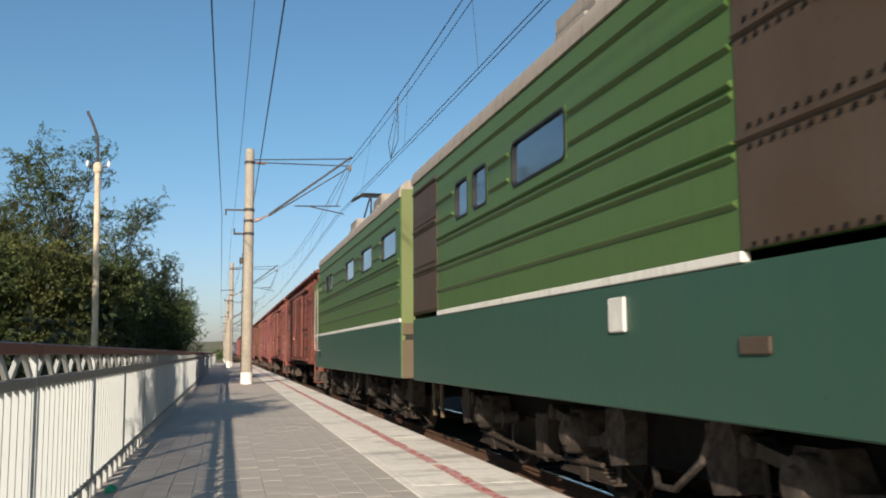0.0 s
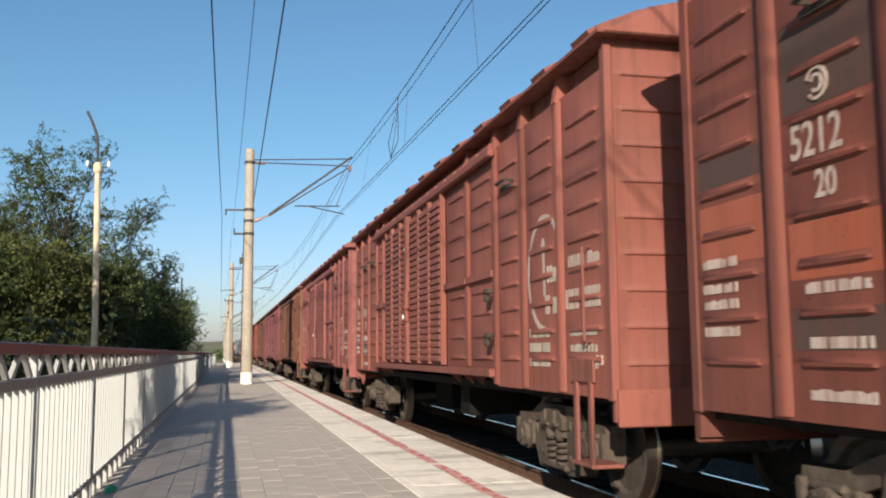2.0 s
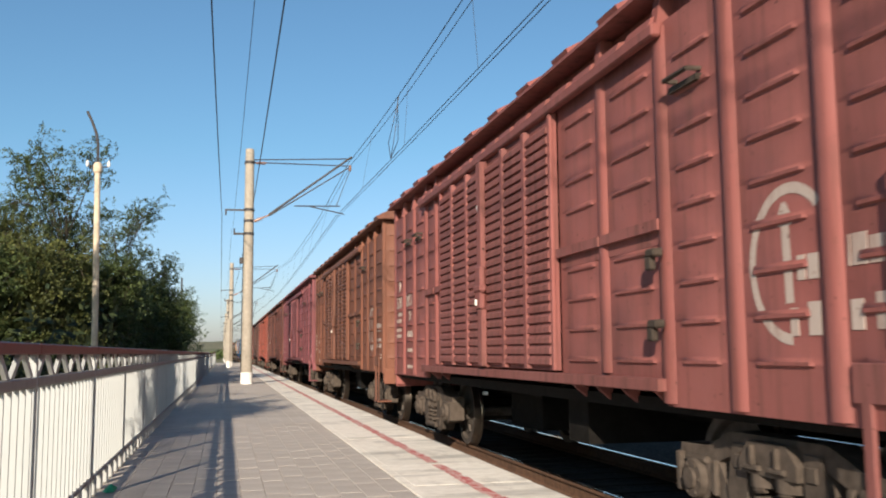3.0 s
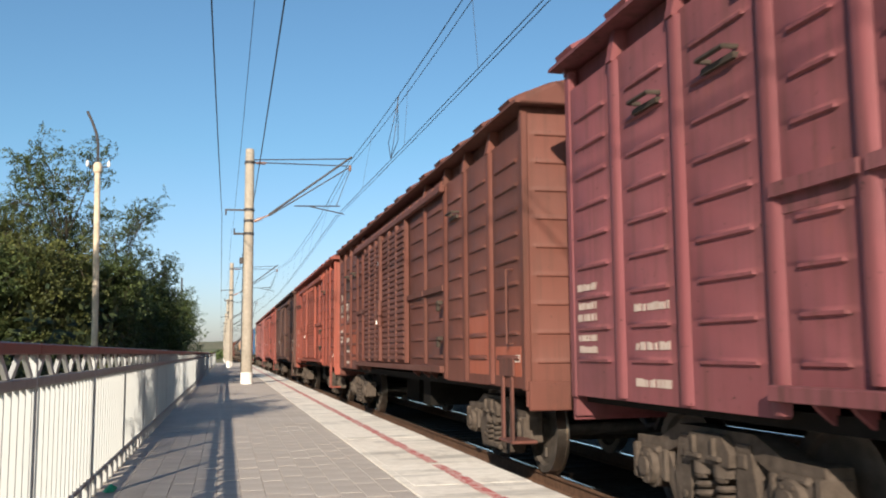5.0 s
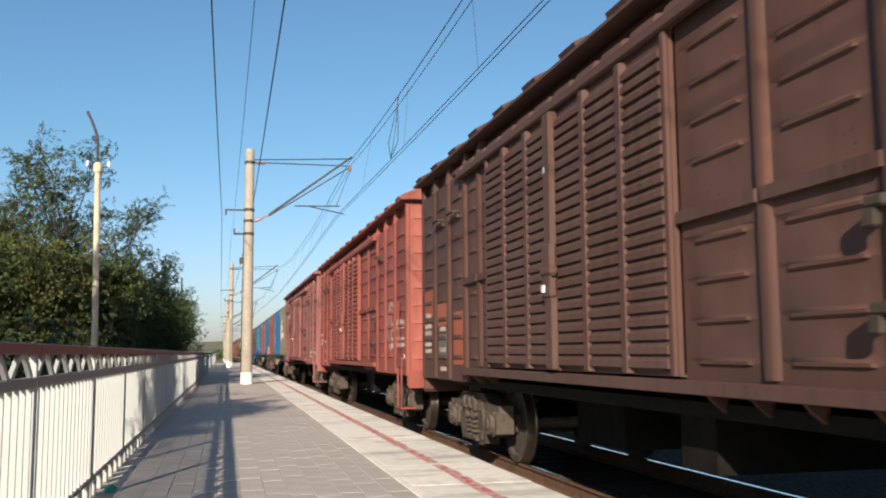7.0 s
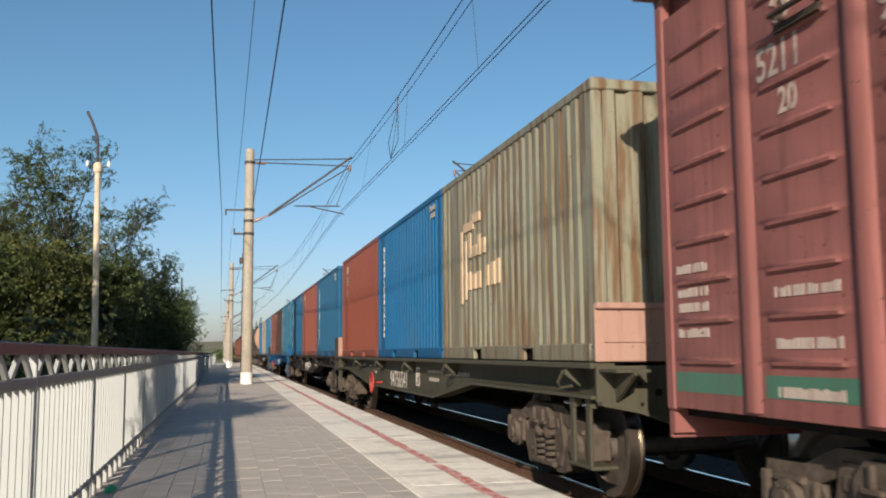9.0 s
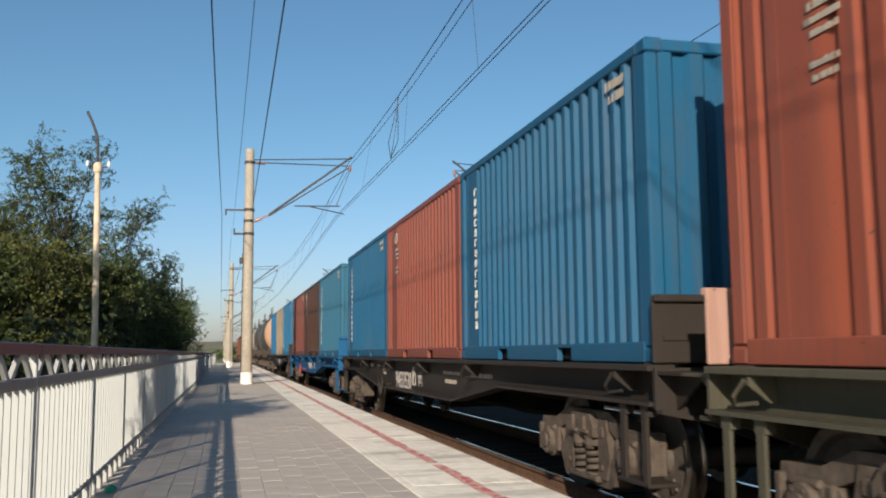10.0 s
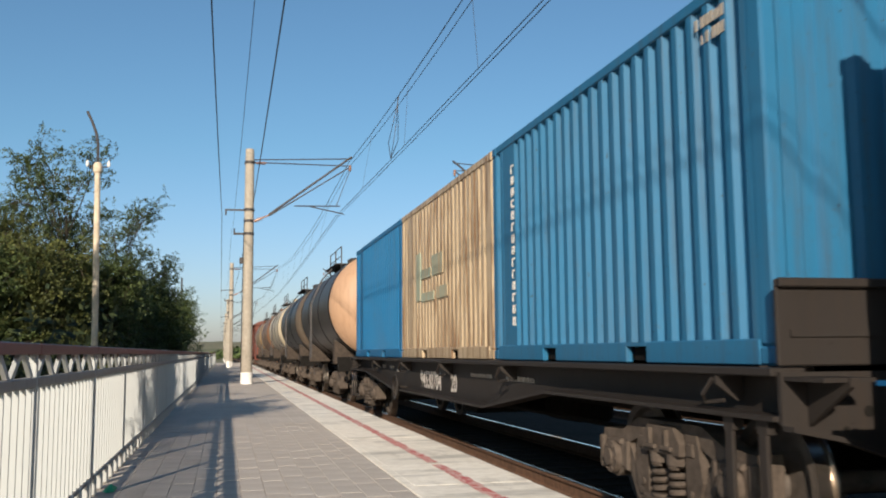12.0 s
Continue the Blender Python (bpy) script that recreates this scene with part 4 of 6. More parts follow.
def boxcar(s0, pitch, colour, name_tone, seed, number="", grey=False, marks=(), word="red-brown"):
    """Covered goods wagon: ribbed steel sides with stamped panels, wide louvred sliding doors, corrugated roof."""
    rnd = random.Random(seed)
    L = pitch - 1.28
    colour = (colour[0] * 1.08, colour[1] * 0.95, colour[2] * 0.93)
    paint = painted("wagon_" + name_tone, tuple(c * 1.04 for c in colour), (0.060, 0.034, 0.024), 0.55, 0.62, vary=0.15, fade=0.03, spec=0.2, patches=True)
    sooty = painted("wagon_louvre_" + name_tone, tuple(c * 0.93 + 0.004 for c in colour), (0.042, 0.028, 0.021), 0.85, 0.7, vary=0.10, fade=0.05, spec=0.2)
    car = thing("boxcar", f"{word} steel covered goods wagon with louvred doors, on rails", "goods wagon", "goods wagons in the train", place(s0))
    TRAIN.append((car, s0))
    W, Z0, Z1 = 1.40, 1.00, 3.72
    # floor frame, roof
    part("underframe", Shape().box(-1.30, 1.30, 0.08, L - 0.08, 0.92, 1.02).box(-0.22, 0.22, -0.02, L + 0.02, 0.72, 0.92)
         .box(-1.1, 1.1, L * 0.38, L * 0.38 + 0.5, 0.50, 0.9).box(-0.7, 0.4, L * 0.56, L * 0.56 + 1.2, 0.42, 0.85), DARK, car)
    arch = [(-1.52, 3.985), (-1.40, 4.05), (-1.05, 4.20), (-0.6, 4.31), (0, 4.36), (0.6, 4.31), (1.05, 4.20), (1.40, 4.05), (1.52, 3.985)]
    part("roof", Shape().prism([(x, z) for x, z in arch] + [(1.52, 3.955), (-1.52, 3.955)], 1, -0.14, L + 0.14), sooty, car)
    cap = [(x * 1.004, z + 0.05) for x, z in arch]
    rib_roof = Shape()
    n = int(L / 1.0)
    for i in range(n):
        y = 0.25 + (L - 0.5) * i / (n - 1)
        rib_roof.prism(cap + [(1.50, 3.99), (-1.50, 3.99)], 1, y - 0.19, y + 0.19)
    part("roof_rib", rib_roof, paint, car)
    # the darker louvre paint adds to the overhang's shade in this recess
    part("eave", Shape().box(-1.30, -1.26, 0.02, L - 0.02, 3.66, 3.94).box(1.26, 1.30, 0.02, L - 0.02, 3.66, 3.94), sooty, car, "recess below the roof, its shade deepened with darker paint")
    d0, d1 = (L - 4.5) * 0.56, (L - 4.5) * 0.56 + 4.5
    ribs_a = [d0 * q / 4.93 for q in (0.99, 1.93, 2.82, 3.90)]
    ribs_b = [L - (L - d1) * q / 3.74 for q in (3.24, 2.58, 1.70, 0.86)]
    for k in (-1, 1):
        def X(a):
            return W * k + a * k
        def slab(s, a0, a1, y0, y1, z0, z1, c=0.0):
            s.box(min(X(a0), X(a1)), max(X(a0), X(a1)), y0, y1, z0, z1, c)
        edges = [0.0] + ribs_a + [d0, d1] + ribs_b + [L]
        for i in range(len(edges) - 1):
            y0, y1 = edges[i], edges[i + 1]
            if abs(y0 - d0) < 1e-6:
                continue
            low = 0.98 if (y1 <= ribs_a[2] + 0.01 or y0 >= ribs_b[1] - 0.01) else 1.17
            m = 0.20 if y1 - y0 > 0.8 else 0.16
            us = [y0 + 0.002, y0 + m, y0 + m + 0.02, y1 - m - 0.02, y1 - m, y1 - 0.002]
            ridge = [1.28 + 0.265 * j for j in range(9) if not (abs(1.28 + 0.265 * j - 2.25) < 0.13 and i in (3, 4, 6, 7))]
            zs = sorted([low, Z1] + [z + d for z in ridge for d in (-0.012, -0.002, 0.018, 0.050)])
            tops = {round(z + d, 5) for z in ridge for d in (-0.002, 0.018)}      # short pressed ridges
            lift = lambda u, z: 0.021 if round(z, 5) in tops and us[1] < u < us[4] else 0.0
            part("side_panel", Shape().plate(0, X(0.0), X(-0.05), us, zs, lift), paint, car)
            if i in (3, 4, 6, 7):      # beam between the ribs beside the door
                s = Shape()
                slab(s, 0.0, 0.055, y0 + 0.03, y1 - 0.03, 2.22, 2.30)
                s.prism([(X(0), 2.12), (X(0.006), 2.12), (X(0.006), 2.22), (X(0), 2.22)], 1, y0 + 0.03, y1 - 0.03)
                part("beam", s, sooty, car)
            if low > 1.1:              # bracket plates under the recessed sill
                for y in (y0 + 0.2, y1 - 0.3):
                    part("bracket", Shape().prism([(X(-0.12), 0.95), (X(-0.02), 1.03), (X(0.03), 1.08), (X(-0.12), 1.08)], 1, y - 0.02, y + 0.02), paint, car)
        for y in ribs_a + ribs_b:
            low = 0.98 if (y < ribs_a[2] + 0.01 or y > ribs_b[1] - 0.01) else 1.17
            s = Shape().prism([(X(0), y - 0.085), (X(0.027), y - 0.060), (X(0.036), y - 0.030), (X(0.036), y + 0.030), (X(0.027), y + 0.060), (X(0), y + 0.085)], 2, low + 0.02, Z1 - 0.03)
            s.prism([(X(-0.10), Z1 - 0.06), (X(0.05), Z1 - 0.03), (X(0.00), Z1 + 0.23), (X(-0.10), Z1 + 0.23)], 1, y - 0.05, y + 0.05)
            part("rib", s, paint, car)
        # corner posts
        for y0, y1 in ((-0.012, 0.10), (L - 0.10, L + 0.012)):
            s = Shape()
            slab(s, -0.06, 0.012, y0, y1, 0.96, 3.90, 0.012)
            part("corner_post", s, paint, car)
        # sill and door track
        s = Shape()
        slab(s, -0.05, 0.10, ribs_a[2], ribs_b[1], 1.08, 1.17, 0.006)
        part("sill", s, sooty, car)
        s = Shape()
        slab(s, 0.03, 0.11, ribs_a[2] - 0.1, ribs_b[1] + 0.1, 3.60, 3.70, 0.015)
        for y in np.arange(ribs_a[2], ribs_b[1], 0.55):
            s.prism([(X(-0.06), 3.70), (X(0.09), 3.70), (X(0.06), 3.77), (X(-0.06), 3.80)], 1, y, y + 0.40)
        part("door_track", s, paint, car)
        # two louvred leaves
        mid = (d0 + d1) / 2
        for a, b in ((d0, mid), (mid, d1)):
            door = Shape()
            slab(door, 0.012, 0.05, a + 0.004, b - 0.004, 1.19, 3.60)
            d = part("door", door, paint, car)
            for y in (a + 0.004, b - 0.07):
                st = Shape()
                slab(st, 0.05, 0.085, y, y + 0.066, 1.19, 3.60, 0.006)
                part("stile", st, paint, d)
            lv = Shape()
            n = 23
            saw = [(X(0.045), 1.22)]
            for j in range(n):
                z = 1.24 + (2.28 * j) / n
                saw += [(X(0.066), z), (X(0.098), z + 0.004), (X(0.097), z + 0.052), (X(0.070), z + 0.088)]
            lv.prism(saw + [(X(0.045), 3.53)], 1, a + 0.08, b - 0.08)
            part("louvres", lv, sooty, d)
            for q in (0.335, 0.665):
                y = a + (b - a) * q
                part("stile", Shape().prism([(X(0.05), y - 0.075), (X(0.105), y - 0.045), (X(0.105), y + 0.045), (X(0.05), y + 0.075)], 2, 1.20, 3.58), paint, d)
        latch = Shape()
        slab(latch, 0.085, 0.15, mid - 0.09, mid + 0.09, 1.2, 3.58, 0.01)
        slab(latch, 0.10, 0.19, mid - 0.18, mid + 0.13, 2.04, 2.14, 0.03)
        slab(latch, 0.10, 0.17, mid - 0.12, mid + 0.12, 1.85, 2.35, 0.02)
        part("latch", latch, sooty, car)
        s = Shape()
        slab(s, 0.16, 0.19, mid + 0.02, mid + 0.07, 1.90, 1.97)
        slab(s, 0.12, 0.15, mid + 0.02, mid + 0.08, 3.02, 3.08)
        part("seal", s, SEAL, car, "white plastic seal")
        # handles and small fittings
        for y in (ribs_a[1] + 0.32, ribs_b[1] + 0.3, ribs_b[2] + 0.25):
            s = Shape().tube([(X(0.0), y, 3.22), (X(0.10), y, 3.22), (X(0.10), y + 0.32, 3.22), (X(0.0), y + 0.32, 3.22)], 0.018, 6)
            slab(s, 0.0, 0.05, y - 0.03, y + 0.36, 3.14, 3.18)
            part("hatch_handle", s, IRON, car)
        y = ribs_a[2]
        for z in (2.02, 1.52):
            s = Shape()
            slab(s, 0.06, 0.14, y - 0.07, y + 0.07, z, z + 0.06, 0.012)
            slab(s, 0.08, 0.13, y + 0.0, y + 0.10, z - 0.09, z + 0.02, 0.012)
            part("catch", s, IRON, car)
        part("handrail", Shape().tube([(X(0.0), 0.42, 1.45), (X(0.07), 0.42, 1.45), (X(0.07), 0.42, 2.25), (X(0.0), 0.42, 2.25)], 0.013, 6), sooty, car)
    # ends
    for e, y, way in ((0, 0.0, -1), (1, L, 1)):
        ridge = [1.25 + 0.30 * j for j in range(9)]
        zs = sorted([0.80, 3.90] + [z + d for z in ridge for d in (-0.014, -0.002, 0.02, 0.06)])
        tops = {round(z + d, 5) for z in ridge for d in (-0.002, 0.02)}
        s = Shape().plate(1, y, y - 0.05 * way, [-1.39, -1.27, -1.25, -0.52, -0.5, 0.5, 0.52, 1.25, 1.27, 1.39], zs, lambda u, z: 0.022 if round(z, 5) in tops and (0.51 < abs(u) < 1.26 or abs(u) < 0.51) else 0.0)
        part("end_wall", s, paint, car)
        part("gable", Shape().prism([(-1.46, 3.965), (1.46, 3.965), (1.05, 4.17), (0.6, 4.28), (0, 4.33), (-0.6, 4.28), (-1.05, 4.17)], 1, min(y + 0.08 * way, y + 0.155 * way), max(y + 0.08 * way, y + 0.155 * way)), paint, car)
        # dark line under the end overhang: its shade put in as paint
        part("end_eave", Shape().box(-1.42, 1.42, min(y - 0.03 * way, y), max(y - 0.03 * way, y), 3.88, 3.97), sooty, car)
        part("end_sill", Shape().box(-1.38, 1.38, min(y + 0.003 * way, y + 0.05 * way), max(y + 0.003 * way, y + 0.05 * way), 0.76, 1.06, 0.01), paint, car)
        for x in (-0.45, 0.45):
            part("end_post", Shape().box(x - 0.05, x + 0.05, min(y, y + 0.08 * way), max(y, y + 0.08 * way), 1.02, 3.9, 0.01), paint, car)
        lad = Shape()
        for x in (0.70, 1.05):
            lad.tube([(x, y + 0.10 * way, 1.0), (x, y + 0.10 * way, 3.95)], 0.016, 6)
        for j in range(9):
            lad.tube([(0.70, y + 0.10 * way, 1.2 + 0.31 * j), (1.05, y + 0.10 * way, 1.2 + 0.31 * j)], 0.011, 6)
        part("ladder", lad, sooty, car)
        coupler(car, y, way)
    corner_step(car, 0.38, sooty)
    bars([(0.20, 0.42, 1.25, 1.33)], PLASTER_WHITE, car, -W - 0.003)
    if seed in (1, 8):
        part("sign_plate", Shape().box(-1.00, -0.70, -0.034, -0.030, 1.32, 1.40), SEAL, car, "small white warning plate")
    if seed in (2, 8):
        part("hand_wheel", hand_wheel_shape(0.20), paint, car, at=pose(-1.30, 0.35 if seed == 8 else L - 0.5, 0.86))
    make_bogie(car, 1.95)
    make_bogie(car, L - 1.95)
    # writing: readable numbers, the rest as bars
    xs = -W - 0.003
    far = L - 0.06
    if number:
        digits, first, zn = number
        a, b = digits[:4], digits[4:]
        starts = (far - 0.14, ribs_b[3] - 0.17) if first == 1 else (ribs_b[3] - 0.17, ribs_b[2] - 0.17)
        lettering(a, 0.275, WEATHERED, car, xs - 0.001, starts[0], zn, "", 0.80)
        lettering(b, 0.275, WEATHERED, car, xs - 0.001, starts[1], zn, "", 0.82)
        lettering("20", 0.21, WEATHERED, car, xs - 0.001, starts[2 - first] - 0.20, zn - 0.235, "", 0.85)
        y = starts[0] - 0.26
        ring = Shape()
        for r in (0.085, 0.045):
            pts = [(xs, y + r * math.cos(q), zn + 0.375 + r * math.sin(q)) for q in np.linspace(0.4, 5.6, 12)]
            for p, q in zip(pts, pts[1:]):
                ring.tube([p, q], 0.012, 4)
        tagged(part("emblem", ring, WEATHERED, car), "small round painted railway emblem", kind="stuff")
        bars(([(y - 0.18, y + 0.16, zn - 0.14, zn - 0.08)] if first == 1 else []) + [(starts[1] - 0.50, starts[1] - 0.06, 1.62, 1.68)], WEATHERED, car, xs)
    bars([(far - 0.52, far - 0.12, z, z + 0.06) for z in (1.88, 1.72, 1.62, 1.45, 1.35)][: 3 + seed % 3], WEATHERED, car, xs)
    bars([(ribs_b[2] + 0.22, ribs_b[3] - 0.25, z, z + 0.06) for z in (1.66, 1.37, 1.10)], WEATHERED, car, xs)
    if grey:
        part("patch", Shape().box(xs - 0.002, xs + 0.002, ribs_b[2] + 0.2, ribs_b[3] - 0.2, 1.28, 1.62), STENCIL_GREY, car, "grey painted-over patch")
        part("patch", Shape().box(xs - 0.002, xs + 0.002, far - 0.5, far - 0.12, 1.50, 1.72), STENCIL_GREY, car)
    if "emblem" in marks:
        # broad worn brush strokes that follow the panels and ribs
        def skin(y):
            return xs - (0.037 if min(abs(y - r) for r in ribs_a) < 0.08 else 0.0)
        cy, cz, size = (ribs_a[0] + ribs_a[1]) / 2 - 0.10, *((2.12, 1.3) if seed == 2 else (1.84, 1.0))
        s = Shape()

        def stroke(pts, wide):
            for (y0, z0), (y1, z1) in zip(pts, pts[1:]):
                d = Vector((y1 - y0, z1 - z0)).normalized() * wide / 2
                s.add([(skin(y), y + e * d.y, z - e * d.x) for y, z, e in ((y0, z0, 1), (y1, z1, 1), (y1, z1, -1), (y0, z0, -1))], [(0, 1, 2, 3)])
        stroke([(cy + 0.37 * size * math.cos(q), cz + 0.42 * size * math.sin(q)) for q in np.linspace(-1.55, 2.35, 40)], 0.062)
        stroke([(cy + 0.02, cz - 0.22), (cy + 0.03, cz + 0.05), (cy + 0.04, cz + 0.30)], 0.075)
        stroke([(cy + 0.10, cz + 0.22), (cy + 0.04, cz + 0.34), (cy - 0.03, cz + 0.22)], 0.045)
        tagged(part("emblem", s, WEATHERED, car), "worn white painted round emblem", kind="stuff")
        bars([(ribs_a[0] + 0.12, cy - 0.06, cz - 0.10, cz + 0.06), (ribs_a[0] + 0.12, cy + 0.02, cz - 0.40, cz - 0.22), (0.22, ribs_a[0] - 0.12, cz - 0.06, cz + 0.10), (0.22, ribs_a[0] - 0.12, cz - 0.38, cz - 0.20)], WEATHERED, car, xs, "two lines of worn white stencil")
    if "boxes" in marks:
        bars([(ribs_a[1] - 0.72, ribs_a[1] - 0.15, z, z + 0.09) for z in (1.5, 1.36, 1.22)] + [(ribs_a[0] - 0.8, ribs_a[0] - 0.2, z, z + 0.07) for z in (1.5, 1.36, 1.22)], STENCIL_FAINT, car, xs)
    if name_tone == "mauve":
        sill_green = painted("sill_green", (0.05, 0.15, 0.10), (0.10, 0.06, 0.04), 0.6, 0.6, fade=0.05)
        for y0, y1 in ((ribs_b[2] + 0.12, ribs_b[3] - 0.12), (ribs_b[3] + 0.12, far - 0.06)):
            part("patch", Shape().box(xs + 0.001, xs + 0.005, y0, y1, 1.09, 1.22), sill_green, car, "green repainted strip along the sill")
    if "patches" in marks:
        repaint = painted("repaint_" + name_tone, (0.33, 0.085, 0.045), (0.09, 0.05, 0.03), 0.4, 0.6, fade=0.1)
        for y0, y1, z0, z1 in ((0.14, ribs_a[0] - 0.14, 1.10, 1.42), (ribs_a[0] + 0.15, ribs_a[1] - 0.15, 1.10, 1.85), (ribs_b[1] + 0.2, ribs_b[2] - 0.2, 1.2, 1.9),
                               (ribs_b[3] + 0.12, far - 0.10, 1.90, 2.28), (ribs_b[2] + 0.12, ribs_b[3] - 0.12, 1.74, 2.05)):
            part("patch", Shape().box(xs + 0.001, xs + 0.005, y0, y1, z0, z1), repaint, car, "brighter repainted patch")
        old = painted("old_paint_" + name_tone, (0.075, 0.045, 0.038), (0.13, 0.05, 0.03), 0.6, 0.7, fade=0.02)
        for y0, y1, z0, z1 in ((ribs_b[2] + 0.12, ribs_b[3] - 0.12, 1.36, 1.58), (ribs_b[2] + 0.12, ribs_b[3] - 0.12, 2.66, 3.16), (ribs_b[3] + 0.12, far - 0.10, 2.40, 2.58)):
            part("patch", Shape().box(xs + 0.0015, xs + 0.004, y0, y1, z0, z1), old, car, "dark painted-over patch")
    return car


def hand_wheel_shape(r):
    s = Shape()
    ring = [(0, r * math.cos(q), r * math.sin(q)) for q in np.linspace(0, 2 * math.pi, 25)]
    for p, q in zip(ring, ring[1:]):
        s.tube([p, q], 0.018, 6)
    for q in (0.3, 2.4, 4.5):
        s.tube([(0, 0, 0), (0, r * math.cos(q), r * math.sin(q))], 0.016, 5)
    s.tube([(-0.03, 0, 0), (0.35, 0, 0)], 0.022, 6)
    return s


def container(s0, colour, tone, word, letters=False, seed=0, logo=False, rust=False, base=1.27, soft=False):
    """Twenty-foot steel container; local origin at its lower near end on the track's axis."""
    L, W, H = 5.82, 1.219, 2.591
    paint = painted("container_" + tone, colour, (0.13, 0.065, 0.03) if rust else (0.06, 0.06, 0.06), 0.85 if rust else 0.52, 0.5, fade=0.03, spec=0.22, heavy=rust)
    c = thing("shipping_container", f"{word} corrugated steel shipping container on a flat wagon", "shipping container", "containers in the train", pose(TRACK_X, s0, RAIL_Z + base))
    TRAIN.append((c, s0, base))
    smooth_bay = (0.55, 0.95) if letters else (4.55, 5.05)
    for k in (-1, 1):
        s, prof = Shape(), []
        y, step = 0.17, 0.2283
        while y < L - 0.17:
            if k < 0 and (smooth_bay[0] < L - y < smooth_bay[1] if letters else smooth_bay[0] < y < smooth_bay[1]):
                prof += [(W - 0.012, y), (W - 0.012, y + step)]
            else:
                prof += [(W - 0.010, y), (W - 0.010, y + 0.120), (W - 0.032, y + 0.150), (W - 0.032, y + 0.195)] if soft else [(W - 0.008, y), (W - 0.008, y + 0.075), (W - 0.05, y + 0.108), (W - 0.05, y + 0.200)]
            y += step
        prof = [(W - 0.012, 0.1)] + prof + [(W - 0.012, L - 0.1)]
        outline = [(k * a, b) for a, b in prof]
        n = len(outline)
        s.v = [(a, b, 0.16) for a, b in outline] + [(a, b, H - 0.10) for a, b in outline]
        s.f = [(i, i + 1, n + i + 1, n + i) for i in range(n - 1)]
        part("side_wall", s, paint, c)
        x0, x1 = sorted((k * (W - 0.06), k * W))
        part("top_rail", Shape().box(x0, x1, 0.17, L - 0.17, H - 0.10, H - 0.005, 0.01), paint, c)
        cuts = [0.17, 1.73, 2.09, 3.73, 4.09, L - 0.17]
        for i in range(0, 6, 2):
            part("bottom_rail", Shape().box(x0, x1, cuts[i], cuts[i + 1], 0.0, 0.165, 0.008), paint, c)
        for i in (1, 3):
            part("bottom_rail", Shape().box(x0, x1, cuts[i] + 0.001, cuts[i + 1] - 0.001, 0.13, 0.163), paint, c)
        for y in (1.91, 3.91):
            # solid black block stands for the shade inside the pocket
            part("fork_pocket", Shape().box(min(k * 0.4, k * (W - 0.07)), max(k * 0.4, k * (W - 0.07)), y - 0.17, y + 0.17, 0.02, 0.12), DARK, c)
        for y0, y1 in ((0.0, 0.17), (L - 0.17, L)):
            part("corner_post", Shape().box(*sorted((k * (W - 0.12), k * (W - 0.002))), y0 + 0.002, y1 - 0.005, 0.118, H - 0.118, 0.02), paint, c)
            for z in (0.0, H - 0.118):
                part("corner_casting", Shape().box(*sorted((k * (W - 0.16), k * (W + 0.001))), y0 - 0.001 if y0 == 0 else y0, y1, z, z + 0.118, 0.014), paint, c)
    # end towards the loco: ribbed wall; other end: doors
    s, prof = Shape(), []
    x = -W + 0.12
    while x < W - 0.13:
        prof += [(x, 0.02), (x + 0.12, 0.02), (x + 0.155, 0.065), (x + 0.245, 0.065)]
        x += 0.28
    n = len(prof)
    s.v = [(min(a, W - 0.1), b, 0.1) for a, b in prof] + [(min(a, W - 0.1), b, H - 0.08) for a, b in prof]
    s.f = [(i, i + 1, n + i + 1, n + i) for i in range(n - 1)]
    part("end_wall", s, paint, c)
    for z0, z1 in ((H - 0.11, H - 0.01), (0.0, 0.13)):
        part("end_beam", Shape().box(-W + 0.16, W - 0.16, 0.005, 0.09, z0, z1, 0.01), paint, c)
    for k in (-1, 1):
        d = part("door", Shape().box(*sorted((0.004 * k, k * (W - 0.12))), L - 0.07, L - 0.02, 0.05, H - 0.05, 0.01), paint, c)
        for q in (0.3, 0.85):
            part("lock_bar", Shape().tube([(q * k, L - 0.005, 0.06), (q * k, L - 0.005, H - 0.06)], 0.018, 6), STEEL, d)
    part("roof", Shape().box(-W + 0.02, W - 0.02, 0.1, L - 0.1, H - 0.035, H - 0.012), paint, c)
    part("floor", Shape().box(-W + 0.07, W - 0.07, 0.1, L - 0.1, 0.125, 0.16), DARK, c)
    xs = -W + 0.004
    if letters:
        # brand lettering down the far end, as a column of bars
        s, rnd = Shape(), random.Random(seed)
        for i in range(14):
            z = 2.22 - 0.135 * i
            y = L - 0.78
            s.box(xs - 0.003, xs + 0.003, y - 0.045, y + 0.045, z, z + 0.022).box(xs - 0.003, xs + 0.003, y + 0.02, y + 0.045, z - 0.075, z)
            if rnd.random() < 0.7:
                s.box(xs - 0.003, xs + 0.003, y - 0.045, y - 0.02, z - 0.075, z)
            if rnd.random() < 0.5:
                s.box(xs - 0.003, xs + 0.003, y - 0.045, y + 0.045, z - 0.075, z - 0.055)
        part("marking", s, WHITE, c, "column of white brand lettering, as bars")
        bars([(0.42, 0.80, 2.34, 2.42), (0.42, 0.72, 2.22, 2.30)], STENCIL_FAINT, c, xs)
    elif tone in ("orange", "red_b", "umber"):
        bars([(4.60, 4.90, 2.02, 2.07), (4.60, 4.92, 1.94, 1.98), (4.62, 4.86, 1.86, 1.90), (4.62, 4.88, 1.68, 1.72), (4.64, 4.86, 1.60, 1.64)], STENCIL_FAINT, c, xs)
